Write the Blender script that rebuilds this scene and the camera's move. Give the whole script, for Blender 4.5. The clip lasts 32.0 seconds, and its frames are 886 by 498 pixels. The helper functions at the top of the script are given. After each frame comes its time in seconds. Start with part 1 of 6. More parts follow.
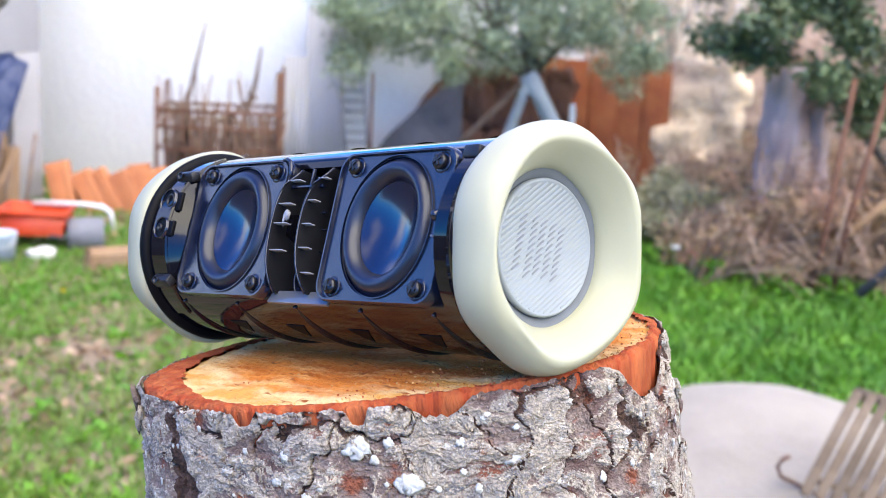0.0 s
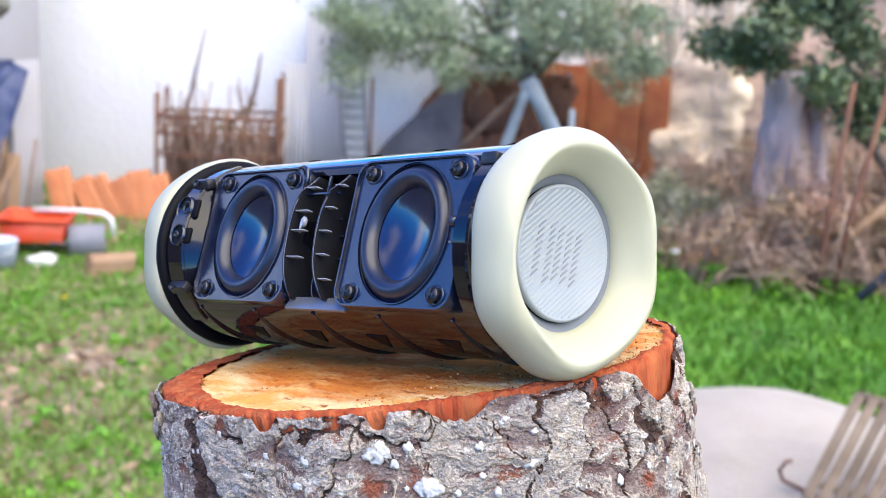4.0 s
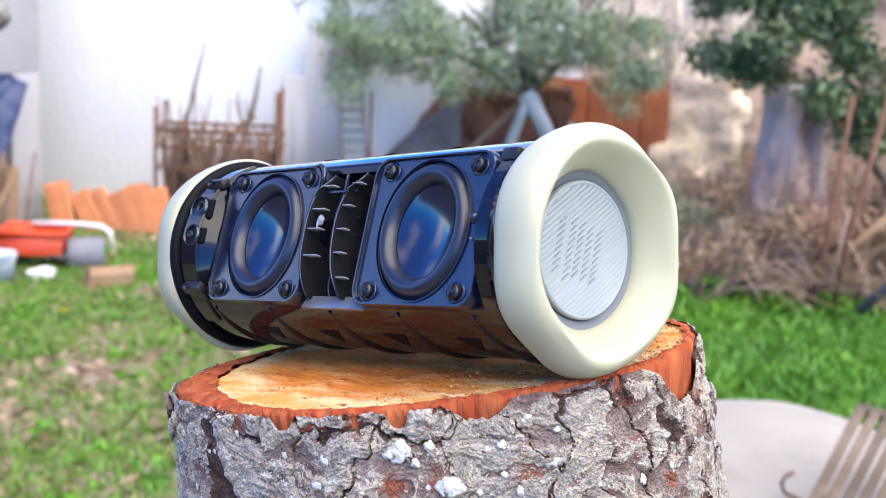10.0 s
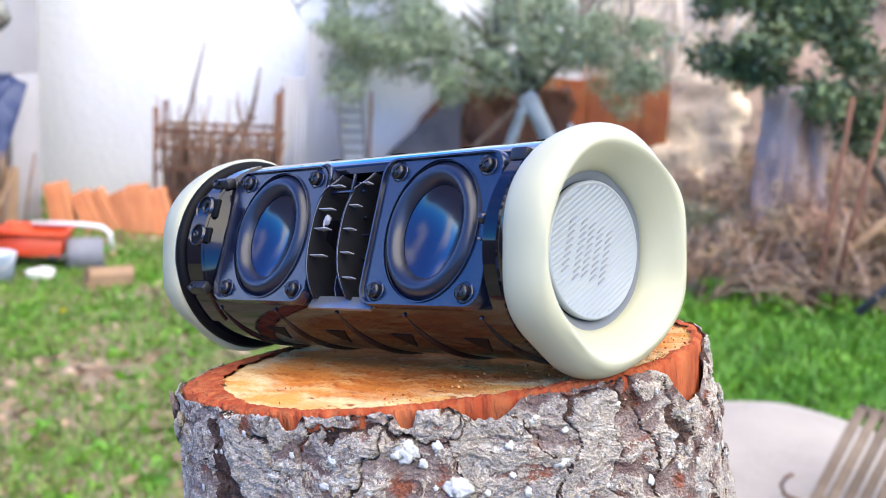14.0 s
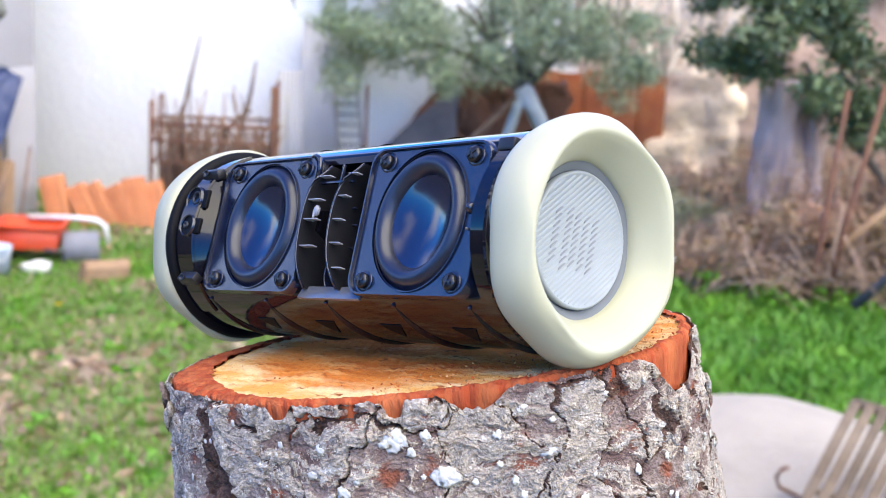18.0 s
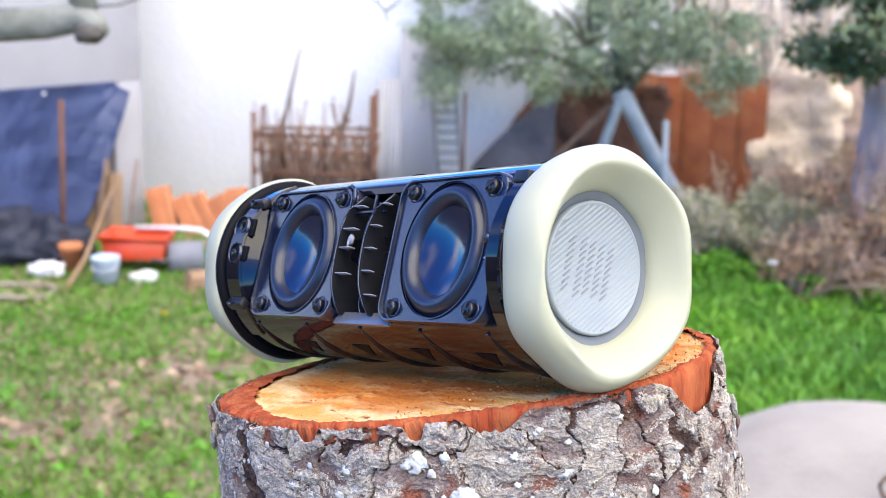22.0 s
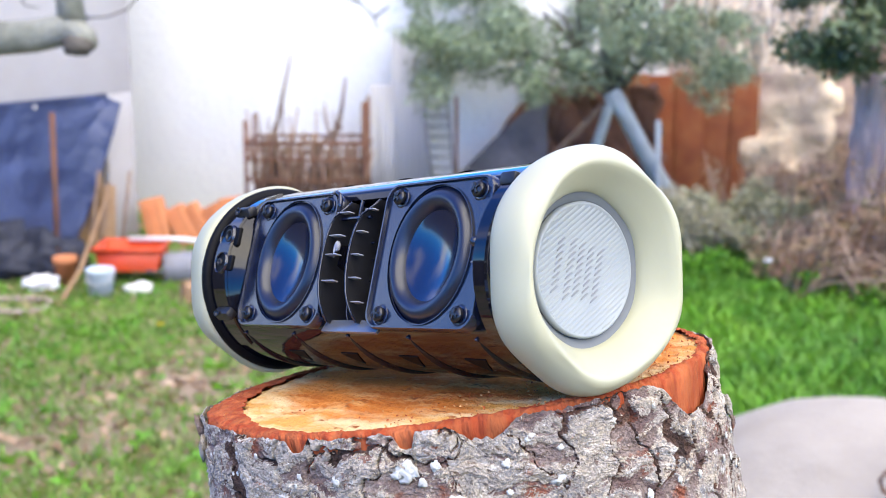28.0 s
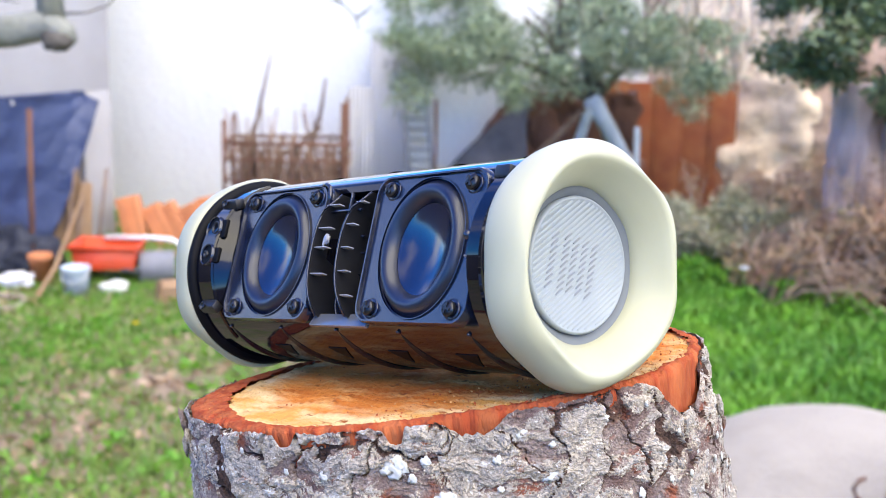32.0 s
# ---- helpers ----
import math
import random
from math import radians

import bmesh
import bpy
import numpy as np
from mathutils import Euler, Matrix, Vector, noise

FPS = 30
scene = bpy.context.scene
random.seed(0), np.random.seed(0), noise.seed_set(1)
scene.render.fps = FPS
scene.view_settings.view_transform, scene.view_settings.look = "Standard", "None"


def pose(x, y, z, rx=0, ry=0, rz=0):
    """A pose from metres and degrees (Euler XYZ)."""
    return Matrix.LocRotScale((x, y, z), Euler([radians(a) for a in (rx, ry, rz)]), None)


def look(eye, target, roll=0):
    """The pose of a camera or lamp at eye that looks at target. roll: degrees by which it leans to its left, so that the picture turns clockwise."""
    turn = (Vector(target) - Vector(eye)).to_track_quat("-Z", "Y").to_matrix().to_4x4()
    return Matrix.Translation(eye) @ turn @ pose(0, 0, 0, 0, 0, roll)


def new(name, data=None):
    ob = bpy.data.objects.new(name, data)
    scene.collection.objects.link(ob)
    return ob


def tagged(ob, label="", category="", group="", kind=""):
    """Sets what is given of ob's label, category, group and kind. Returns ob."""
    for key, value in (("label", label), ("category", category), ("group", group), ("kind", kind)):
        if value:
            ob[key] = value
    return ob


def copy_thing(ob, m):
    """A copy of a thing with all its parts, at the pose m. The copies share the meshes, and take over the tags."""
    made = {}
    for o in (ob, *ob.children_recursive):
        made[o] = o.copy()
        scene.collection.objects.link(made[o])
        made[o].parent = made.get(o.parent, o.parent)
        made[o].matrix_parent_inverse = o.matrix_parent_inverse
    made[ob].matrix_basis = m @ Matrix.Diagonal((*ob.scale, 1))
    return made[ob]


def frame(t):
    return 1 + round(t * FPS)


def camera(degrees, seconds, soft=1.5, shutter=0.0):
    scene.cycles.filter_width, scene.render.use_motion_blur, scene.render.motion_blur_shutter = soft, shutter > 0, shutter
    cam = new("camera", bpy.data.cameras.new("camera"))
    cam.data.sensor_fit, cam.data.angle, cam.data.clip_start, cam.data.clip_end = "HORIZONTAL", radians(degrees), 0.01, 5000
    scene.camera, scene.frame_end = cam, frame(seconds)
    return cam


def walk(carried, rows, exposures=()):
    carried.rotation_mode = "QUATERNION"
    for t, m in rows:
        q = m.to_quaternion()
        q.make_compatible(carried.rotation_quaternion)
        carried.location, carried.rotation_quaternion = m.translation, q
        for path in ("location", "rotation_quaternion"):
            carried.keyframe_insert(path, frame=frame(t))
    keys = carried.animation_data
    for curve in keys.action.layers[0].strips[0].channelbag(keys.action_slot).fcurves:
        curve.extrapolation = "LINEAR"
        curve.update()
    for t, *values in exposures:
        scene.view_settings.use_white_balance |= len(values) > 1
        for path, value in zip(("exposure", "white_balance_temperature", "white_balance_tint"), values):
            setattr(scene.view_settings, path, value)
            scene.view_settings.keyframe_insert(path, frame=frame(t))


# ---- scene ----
cam = camera(38.68, 32.0, soft=0.6)
cam.data.dof.use_dof = True
cam.data.dof.focus_distance = 0.49
cam.data.dof.aperture_fstop = 18.0
PATH = [
    (0, (-0.0280, -0.5015, 1.6947), (0.0085, -0.0154, 1.5833), 2.91),
    (0.5, (-0.0300, -0.5030, 1.6957), (0.0066, -0.0170, 1.5841), 2.90),
    (1, (-0.0287, -0.5033, 1.6972), (0.0077, -0.0174, 1.5853), 2.62),
    (1.5, (-0.0308, -0.5042, 1.6968), (0.0058, -0.0183, 1.5846), 2.66),
    (2, (-0.0317, -0.5052, 1.6968), (0.0049, -0.0193, 1.5845), 2.67),
    (2.5, (-0.0325, -0.5048, 1.6966), (0.0041, -0.0188, 1.5846), 2.67),
    (3, (-0.0334, -0.5054, 1.6960), (0.0033, -0.0192, 1.5850), 2.70),
    (3.5, (-0.0339, -0.5055, 1.6960), (0.0028, -0.0192, 1.5856), 2.69),
    (5.5, (-0.0393, -0.5029, 1.6916), (-0.0023, -0.0155, 1.5860), 2.72),
    (6, (-0.0397, -0.5014, 1.6901), (-0.0028, -0.0140, 1.5848), 2.72),
    (6.5, (-0.0401, -0.5026, 1.6903), (-0.0031, -0.0152, 1.5849), 2.70),
    (7, (-0.0402, -0.5027, 1.6903), (-0.0032, -0.0151, 1.5860), 2.75),
    (7.5, (-0.0414, -0.5025, 1.6901), (-0.0044, -0.0147, 1.5869), 2.75),
    (8, (-0.0419, -0.5032, 1.6902), (-0.0048, -0.0154, 1.5870), 2.70),
    (8.5, (-0.0422, -0.5024, 1.6894), (-0.0050, -0.0145, 1.5862), 2.77),
    (9, (-0.0421, -0.5014, 1.6884), (-0.0047, -0.0137, 1.5849), 2.73),
    (9.5, (-0.0416, -0.5011, 1.6880), (-0.0043, -0.0135, 1.5842), 2.69),
    (10, (-0.0425, -0.5019, 1.6883), (-0.0051, -0.0143, 1.5845), 2.70),
    (10.5, (-0.0429, -0.5018, 1.6880), (-0.0054, -0.0142, 1.5841), 2.75),
    (11, (-0.0429, -0.5021, 1.6880), (-0.0054, -0.0145, 1.5838), 2.75),
    (11.5, (-0.0431, -0.5013, 1.6875), (-0.0056, -0.0137, 1.5838), 2.75),
    (12, (-0.0429, -0.5006, 1.6872), (-0.0053, -0.0129, 1.5835), 2.72),
    (12.5, (-0.0434, -0.5003, 1.6872), (-0.0058, -0.0127, 1.5834), 2.72),
    (13, (-0.0442, -0.5005, 1.6872), (-0.0065, -0.0129, 1.5831), 2.74),
    (13.5, (-0.0446, -0.5017, 1.6885), (-0.0068, -0.0140, 1.5848), 2.77),
    (14, (-0.0456, -0.5008, 1.6876), (-0.0078, -0.0131, 1.5842), 2.80),
    (14.5, (-0.0451, -0.4992, 1.6864), (-0.0072, -0.0116, 1.5827), 2.78),
    (16.5, (-0.0469, -0.4974, 1.6847), (-0.0086, -0.0100, 1.5799), 2.84),
    (17, (-0.0472, -0.4978, 1.6853), (-0.0083, -0.0106, 1.5800), 2.79),
    (17.5, (-0.0472, -0.4983, 1.6854), (-0.0082, -0.0112, 1.5799), 2.81),
    (18, (-0.0426, -0.5024, 1.6867), (-0.0034, -0.0153, 1.5809), 2.83),
    (18.5, (-0.0272, -0.5095, 1.6912), (0.0082, -0.0228, 1.5823), 2.76),
    (19, (-0.0185, -0.5159, 1.6937), (0.0006, -0.0293, 1.5804), 2.38),
    (19.5, (-0.0100, -0.5208, 1.6956), (-0.0046, -0.0341, 1.5810), 1.90),
    (20, (-0.0077, -0.5215, 1.6964), (-0.0085, -0.0349, 1.5813), 1.69),
    (20.5, (-0.0071, -0.5239, 1.6985), (-0.0090, -0.0364, 1.5874), 1.60),
    (21, (-0.0092, -0.5214, 1.6986), (-0.0110, -0.0332, 1.5909), 1.44),
    (21.5, (-0.0105, -0.5206, 1.6985), (-0.0123, -0.0321, 1.5917), 1.29),
    (22, (-0.0135, -0.5196, 1.7003), (-0.0153, -0.0308, 1.5950), 1.19),
    (22.5, (-0.0142, -0.5182, 1.7000), (-0.0158, -0.0294, 1.5950), 1.16),
    (23, (-0.0117, -0.5170, 1.6985), (-0.0133, -0.0282, 1.5933), 0.96),
    (23.5, (-0.0111, -0.5163, 1.6971), (-0.0127, -0.0276, 1.5913), 0.96),
    (24, (-0.0095, -0.5147, 1.6954), (-0.0110, -0.0263, 1.5883), 0.98),
    (24.5, (-0.0095, -0.5112, 1.6965), (-0.0109, -0.0229, 1.5887), 0.93),
    (25, (-0.0096, -0.5099, 1.7007), (-0.0108, -0.0215, 1.5935), -0.13),
    (25.5, (-0.0102, -0.5107, 1.7005), (-0.0101, -0.0223, 1.5934), -0.07),
    (27.5, (-0.0107, -0.5147, 1.7000), (-0.0107, -0.0256, 1.5960), -0.02),
    (28, (-0.0103, -0.5127, 1.6989), (-0.0103, -0.0235, 1.5954), -0.04),
    (28.5, (-0.0104, -0.5120, 1.6982), (-0.0083, -0.0229, 1.5946), 0.05),
    (29, (-0.0104, -0.5131, 1.6989), (-0.0083, -0.0237, 1.5961), 0.04),
    (29.5, (-0.0103, -0.5115, 1.6981), (-0.0072, -0.0222, 1.5954), 0.05),
    (30, (-0.0104, -0.5114, 1.6977), (-0.0068, -0.0220, 1.5955), 0.11),
    (30.5, (-0.0105, -0.5110, 1.6976), (-0.0067, -0.0216, 1.5951), 0.12),
    (31, (-0.0112, -0.5105, 1.6961), (-0.0071, -0.0211, 1.5936), 0.24),
    (31.5, (-0.0122, -0.5070, 1.6925), (-0.0034, -0.0174, 1.5912), 0.94),
    (32, (-0.0160, -0.5073, 1.6939), (-0.0068, -0.0179, 1.5919), 1.02),
]
EXPOSURE, KELVIN, TINT = 0.70, 8900, 10

walk(cam, [(t, look(eye, aim, roll)) for t, eye, aim, roll in PATH], exposures=[(0.0, EXPOSURE, KELVIN, TINT), (32.0, EXPOSURE, KELVIN, TINT)])

# ---- daylight: a bright, thinly clouded sky and a wide soft sun ----
SUN_ELEVATION, SUN_TURN = radians(60), radians(148)
world = bpy.data.worlds.new("sky")
scene.world = world
world.use_nodes = True
wt = world.node_tree
wt.nodes.clear()
w_out = wt.nodes.new("ShaderNodeOutputWorld")
w_bg = wt.nodes.new("ShaderNodeBackground")
w_sky = wt.nodes.new("ShaderNodeTexSky")
w_sky.sky_type, w_sky.sun_disc = "NISHITA", False
w_sky.dust_density, w_sky.ozone_density, w_sky.air_density = 0.0, 4.0, 0.85
w_sky.sun_elevation, w_sky.sun_rotation = SUN_ELEVATION, SUN_TURN
w_co = wt.nodes.new("ShaderNodeTexCoord")
w_cloud = wt.nodes.new("ShaderNodeTexNoise")
w_cloud.inputs["Scale"].default_value = 1.7
w_cloud.inputs["Detail"].default_value = 7
w_cloud.inputs["Roughness"].default_value = 0.55
w_ramp = wt.nodes.new("ShaderNodeValToRGB")
w_ramp.color_ramp.elements[0].position, w_ramp.color_ramp.elements[1].position = 0.50, 0.76
w_mix = wt.nodes.new("ShaderNodeMix")
w_mix.data_type = "RGBA"
w_mix.inputs[7].default_value = (5.0, 5.1, 5.2, 1)
wt.links.new(w_co.outputs["Generated"], w_cloud.inputs["Vector"])
wt.links.new(w_cloud.outputs["Fac"], w_ramp.inputs["Fac"])
wt.links.new(w_ramp.outputs["Color"], w_mix.inputs[0])
w_hue = wt.nodes.new("ShaderNodeHueSaturation")
w_hue.inputs["Saturation"].default_value = 1.7
w_hue.inputs["Hue"].default_value = 0.524
wt.links.new(w_sky.outputs["Color"], w_hue.inputs["Color"])
wt.links.new(w_hue.outputs["Color"], w_mix.inputs[6])
wt.links.new(w_mix.outputs[2], w_bg.inputs["Color"])
wt.links.new(w_bg.outputs["Background"], w_out.inputs["Surface"])
w_bg.inputs["Strength"].default_value = 0.48
sun = new("sun", bpy.data.lights.new("sun", "SUN"))
sun.data.energy, sun.data.angle, sun.data.color = 3.9, radians(80), (0.97, 1.0, 0.81)
sun.matrix_world = look((3, -4, 6), (3 - math.sin(SUN_TURN), -4 - math.cos(SUN_TURN), 6 - math.tan(SUN_ELEVATION)))

# ---- materials ----


def material(name, colour, rough=0.6, metal=0.0, second=None, scale=30.0, amount=0.5, third=None, scale3=4.0, amount3=0.35,
             bump=0.0, bump_scale=80.0, stretch=(1, 1, 1), island=0.0, coat=0.0, spec=0.5, contrast=0.12, detail=5.0, rough_var=0.0, ior=1.5):
    """A surface with grain at one scale, stains at a wider one, and fine relief."""
    m = bpy.data.materials.new(name)
    m.use_nodes = True
    nt = m.node_tree
    p = nt.nodes["Principled BSDF"]
    p.inputs["Roughness"].default_value = rough
    p.inputs["Metallic"].default_value = metal
    p.inputs["Coat Weight"].default_value = coat
    p.inputs["IOR"].default_value = ior
    p.inputs["Specular IOR Level"].default_value = spec
    p.inputs["Base Color"].default_value = (*colour, 1)
    co = nt.nodes.new("ShaderNodeTexCoord")
    mp = nt.nodes.new("ShaderNodeMapping")
    mp.inputs["Scale"].default_value = stretch
    nt.links.new(co.outputs["Object"], mp.inputs["Vector"])

    def grain(s, lo, hi, d=detail):
        n = nt.nodes.new("ShaderNodeTexNoise")
        n.inputs["Scale"].default_value = s
        n.inputs["Detail"].default_value = d
        nt.links.new(mp.outputs["Vector"], n.inputs["Vector"])
        r = nt.nodes.new("ShaderNodeMapRange")
        r.inputs["From Min"].default_value, r.inputs["From Max"].default_value = lo, hi
        nt.links.new(n.outputs["Fac"], r.inputs["Value"])
        return r.outputs["Result"]

    def blend(fac, strength, a, b):
        x = nt.nodes.new("ShaderNodeMix")
        x.data_type = "RGBA"
        k = nt.nodes.new("ShaderNodeMath")
        k.operation = "MULTIPLY"
        k.inputs[1].default_value = strength
        nt.links.new(fac, k.inputs[0])
        nt.links.new(k.outputs[0], x.inputs[0])
        if a is None:
            x.inputs[6].default_value = (*colour, 1)
        else:
            nt.links.new(a, x.inputs[6])
        x.inputs[7].default_value = (*b, 1)
        return x.outputs[2]

    c = None
    if second:
        c = blend(grain(scale, 0.5 - contrast, 0.5 + contrast), amount, c, second)
    if third:
        c = blend(grain(scale3, 0.5 - contrast, 0.5 + contrast, 3.0), amount3, c, third)
    if island and c is not None:
        g = nt.nodes.new("ShaderNodeNewGeometry")
        oi = nt.nodes.new("ShaderNodeObjectInfo")
        add = nt.nodes.new("ShaderNodeMath")
        add.operation = "ADD"
        nt.links.new(g.outputs["Random Per Island"], add.inputs[0])
        nt.links.new(oi.outputs["Random"], add.inputs[1])
        fr = nt.nodes.new("ShaderNodeMath")
        fr.operation = "FRACT"
        nt.links.new(add.outputs[0], fr.inputs[0])
        mr = nt.nodes.new("ShaderNodeMapRange")
        mr.inputs["To Min"].default_value, mr.inputs["To Max"].default_value = 1 - island, 1 + island
        nt.links.new(fr.outputs[0], mr.inputs["Value"])
        h = nt.nodes.new("ShaderNodeHueSaturation")
        nt.links.new(mr.outputs["Result"], h.inputs["Value"])
        nt.links.new(c, h.inputs["Color"])
        c = h.outputs["Color"]
    if c is not None:
        nt.links.new(c, p.inputs["Base Color"])
    if rough_var:
        rr = nt.nodes.new("ShaderNodeMapRange")
        rr.inputs["To Min"].default_value, rr.inputs["To Max"].default_value = max(0.02, rough - rough_var), rough + rough_var
        nt.links.new(grain(scale, 0.3, 0.7), rr.inputs["Value"])
        nt.links.new(rr.outputs["Result"], p.inputs["Roughness"])
    if bump:
        b = nt.nodes.new("ShaderNodeBump")
        b.inputs["Strength"].default_value = 1.0
        b.inputs["Distance"].default_value = bump
        nt.links.new(grain(bump_scale, 0.2, 0.8, 6.0), b.inputs["Height"])
        nt.links.new(b.outputs["Normal"], p.inputs["Normal"])
    return m


def layered(name, base, tints, fine=(0.10, 0.90), rough=0.92, bump=0.0004, bump_scale=900, stretch=(1, 1, 1), grit=0.45):
    """A rough natural surface: a base colour, tinted patches (colour, scale, from, to, detail), and fine grit over all."""
    m = bpy.data.materials.new(name)
    m.use_nodes = True
    nt = m.node_tree
    p = nt.nodes["Principled BSDF"]
    p.inputs["Roughness"].default_value = rough
    p.inputs["Specular IOR Level"].default_value = 0.2
    co = nt.nodes.new("ShaderNodeTexCoord")
    mp = nt.nodes.new("ShaderNodeMapping")
    mp.inputs["Scale"].default_value = stretch
    nt.links.new(co.outputs["Object"], mp.inputs["Vector"])

    def grain(scale, lo, hi, d):
        n = nt.nodes.new("ShaderNodeTexNoise")
        n.inputs["Scale"].default_value, n.inputs["Detail"].default_value = scale, d
        n.inputs["Roughness"].default_value = 0.6
        nt.links.new(mp.outputs["Vector"], n.inputs["Vector"])
        r = nt.nodes.new("ShaderNodeMapRange")
        r.inputs["From Min"].default_value, r.inputs["From Max"].default_value = lo, hi
        nt.links.new(n.outputs["Fac"], r.inputs["Value"])
        return r.outputs["Result"]

    c = None
    for tint, scale, lo, hi, d in tints:
        x = nt.nodes.new("ShaderNodeMix")
        x.data_type = "RGBA"
        nt.links.new(grain(scale, lo, hi, d), x.inputs[0])
        if c is None:
            x.inputs[6].default_value = (*base, 1)
        else:
            nt.links.new(c, x.inputs[6])
        x.inputs[7].default_value = (*tint, 1)
        c = x.outputs[2]
    g = grain(bump_scale, 0.32, 0.68, 4.0)
    ramp = nt.nodes.new("ShaderNodeMapRange")
    ramp.inputs["To Min"].default_value, ramp.inputs["To Max"].default_value = fine
    nt.links.new(g, ramp.inputs["Value"])
    x = nt.nodes.new("ShaderNodeMix")
    x.data_type, x.blend_type = "RGBA", "OVERLAY"
    x.inputs[0].default_value = grit
    nt.links.new(c, x.inputs[6])
    nt.links.new(ramp.outputs["Result"], x.inputs[7])
    nt.links.new(x.outputs[2], p.inputs["Base Color"])
    b = nt.nodes.new("ShaderNodeBump")
    b.inputs["Distance"].default_value = bump
    nt.links.new(g, b.inputs["Height"])
    nt.links.new(b.outputs["Normal"], p.inputs["Normal"])
    return m


def wood_material():
    """Sawn cut: pale yellow sapwood in an outer band, orange brown heart, torn fibres, dark pits and pale chips."""
    m = bpy.data.materials.new("fresh sawn wood")
    m.use_nodes = True
    nt = m.node_tree
    p = nt.nodes["Principled BSDF"]
    p.inputs["Roughness"].default_value = 0.95
    p.inputs["Specular IOR Level"].default_value = 0.04
    co = nt.nodes.new("ShaderNodeTexCoord")
    # saw marks run across the cut, so the grain is drawn out along one direction
    mp = nt.nodes.new("ShaderNodeMapping")
    mp.inputs["Rotation"].default_value = (0, 0, radians(50))
    mp.inputs["Scale"].default_value = (0.40, 1.15, 1)
    nt.links.new(co.outputs["Object"], mp.inputs["Vector"])

    def grain(s, lo, hi, d, src=mp):
        n = nt.nodes.new("ShaderNodeTexNoise")
        n.inputs["Scale"].default_value, n.inputs["Detail"].default_value = s, d
        n.inputs["Roughness"].default_value = 0.62
        nt.links.new(src.outputs[0], n.inputs["Vector"])
        r = nt.nodes.new("ShaderNodeMapRange")
        r.inputs["From Min"].default_value, r.inputs["From Max"].default_value = lo, hi
        nt.links.new(n.outputs["Fac"], r.inputs["Value"])
        return r.outputs["Result"]

    def mix(fac, a, b):
        x = nt.nodes.new("ShaderNodeMix")
        x.data_type = "RGBA"
        nt.links.new(fac, x.inputs[0])
        for slot, val in ((6, a), (7, b)):
            if isinstance(val, tuple):
                x.inputs[slot].default_value = (*val, 1)
            else:
                nt.links.new(val, x.inputs[slot])
        return x.outputs[2]

    off = nt.nodes.new("ShaderNodeVectorMath")
    off.operation = "ADD"
    off.inputs[1].default_value = (0, -0.012, 0)
    nt.links.new(co.outputs["Object"], off.inputs[0])
    flat = nt.nodes.new("ShaderNodeVectorMath")
    flat.operation = "MULTIPLY"
    flat.inputs[1].default_value = (1, 1, 0)
    nt.links.new(off.outputs[0], flat.inputs[0])
    size = nt.nodes.new("ShaderNodeVectorMath")
    size.operation = "LENGTH"
    nt.links.new(flat.outputs[0], size.inputs[0])
    warp = nt.nodes.new("ShaderNodeMath")
    warp.operation = "MULTIPLY_ADD"
    warp.inputs[1].default_value = 0.042
    nt.links.new(grain(30, 0.25, 0.75, 9.0), warp.inputs[0])
    nt.links.new(size.outputs["Value"], warp.inputs[2])
    ring = nt.nodes.new("ShaderNodeMapRange")
    ring.inputs["From Min"].default_value, ring.inputs["From Max"].default_value = 0.097, 0.111
    nt.links.new(warp.outputs[0], ring.inputs["Value"])
    heart = mix(grain(38, 0.40, 0.62, 10.0), (0.86, 0.285, 0.062), (0.58, 0.130, 0.026))
    heart = mix(grain(70, 0.52, 0.68, 10.0), heart, (0.90, 0.44, 0.15))
    sap = mix(grain(55, 0.44, 0.60, 10.0), (0.90, 0.62, 0.31), (0.78, 0.37, 0.10))
    c = mix(ring.outputs["Result"], heart, sap)
    c = mix(grain(22, 0.62, 0.74, 6.0), c, (0.80, 0.50, 0.26))
    c = mix(grain(150, 0.60, 0.68, 8.0), c, (0.36, 0.10, 0.03))
    c = mix(grain(420, 0.61, 0.67, 6.0, co), c, (0.24, 0.07, 0.025))
    c = mix(grain(300, 0.63, 0.70, 6.0, co), c, (0.88, 0.60, 0.30))
    nt.links.new(c, p.inputs["Base Color"])
    b = nt.nodes.new("ShaderNodeBump")
    b.inputs["Distance"].default_value = 0.0012
    nt.links.new(grain(260, 0.25, 0.75, 9.0), b.inputs["Height"])
    nt.links.new(b.outputs["Normal"], p.inputs["Normal"])
    return m


M_GLOSS = material("glossy black plastic", (0.004, 0.004, 0.007), 0.06, ior=1.41, second=(0.008, 0.008, 0.012), scale=60, rough_var=0.02)
# blue of the reflected sky is mixed into these three black base colours
M_PLATE = material("satin black plastic with sky tint", (0.006, 0.010, 0.025), 0.22, ior=1.66, second=(0.009, 0.014, 0.033), scale=120, bump=0.00003, bump_scale=900, rough_var=0.05)
M_RUBBER = material("black rubber with sky tint", (0.006, 0.010, 0.025), 0.36, ior=1.58, second=(0.009, 0.014, 0.033), scale=90, rough_var=0.06)
M_CONE = material("polished cone", (0.005, 0.008, 0.024), 0.15, ior=1.80, second=(0.008, 0.011, 0.03), scale=40, rough_var=0.03)
M_MATT_BLACK = material("matt black surface", (0.003, 0.003, 0.004), 0.55, spec=0.12, second=(0.006, 0.006, 0.007), scale=80)
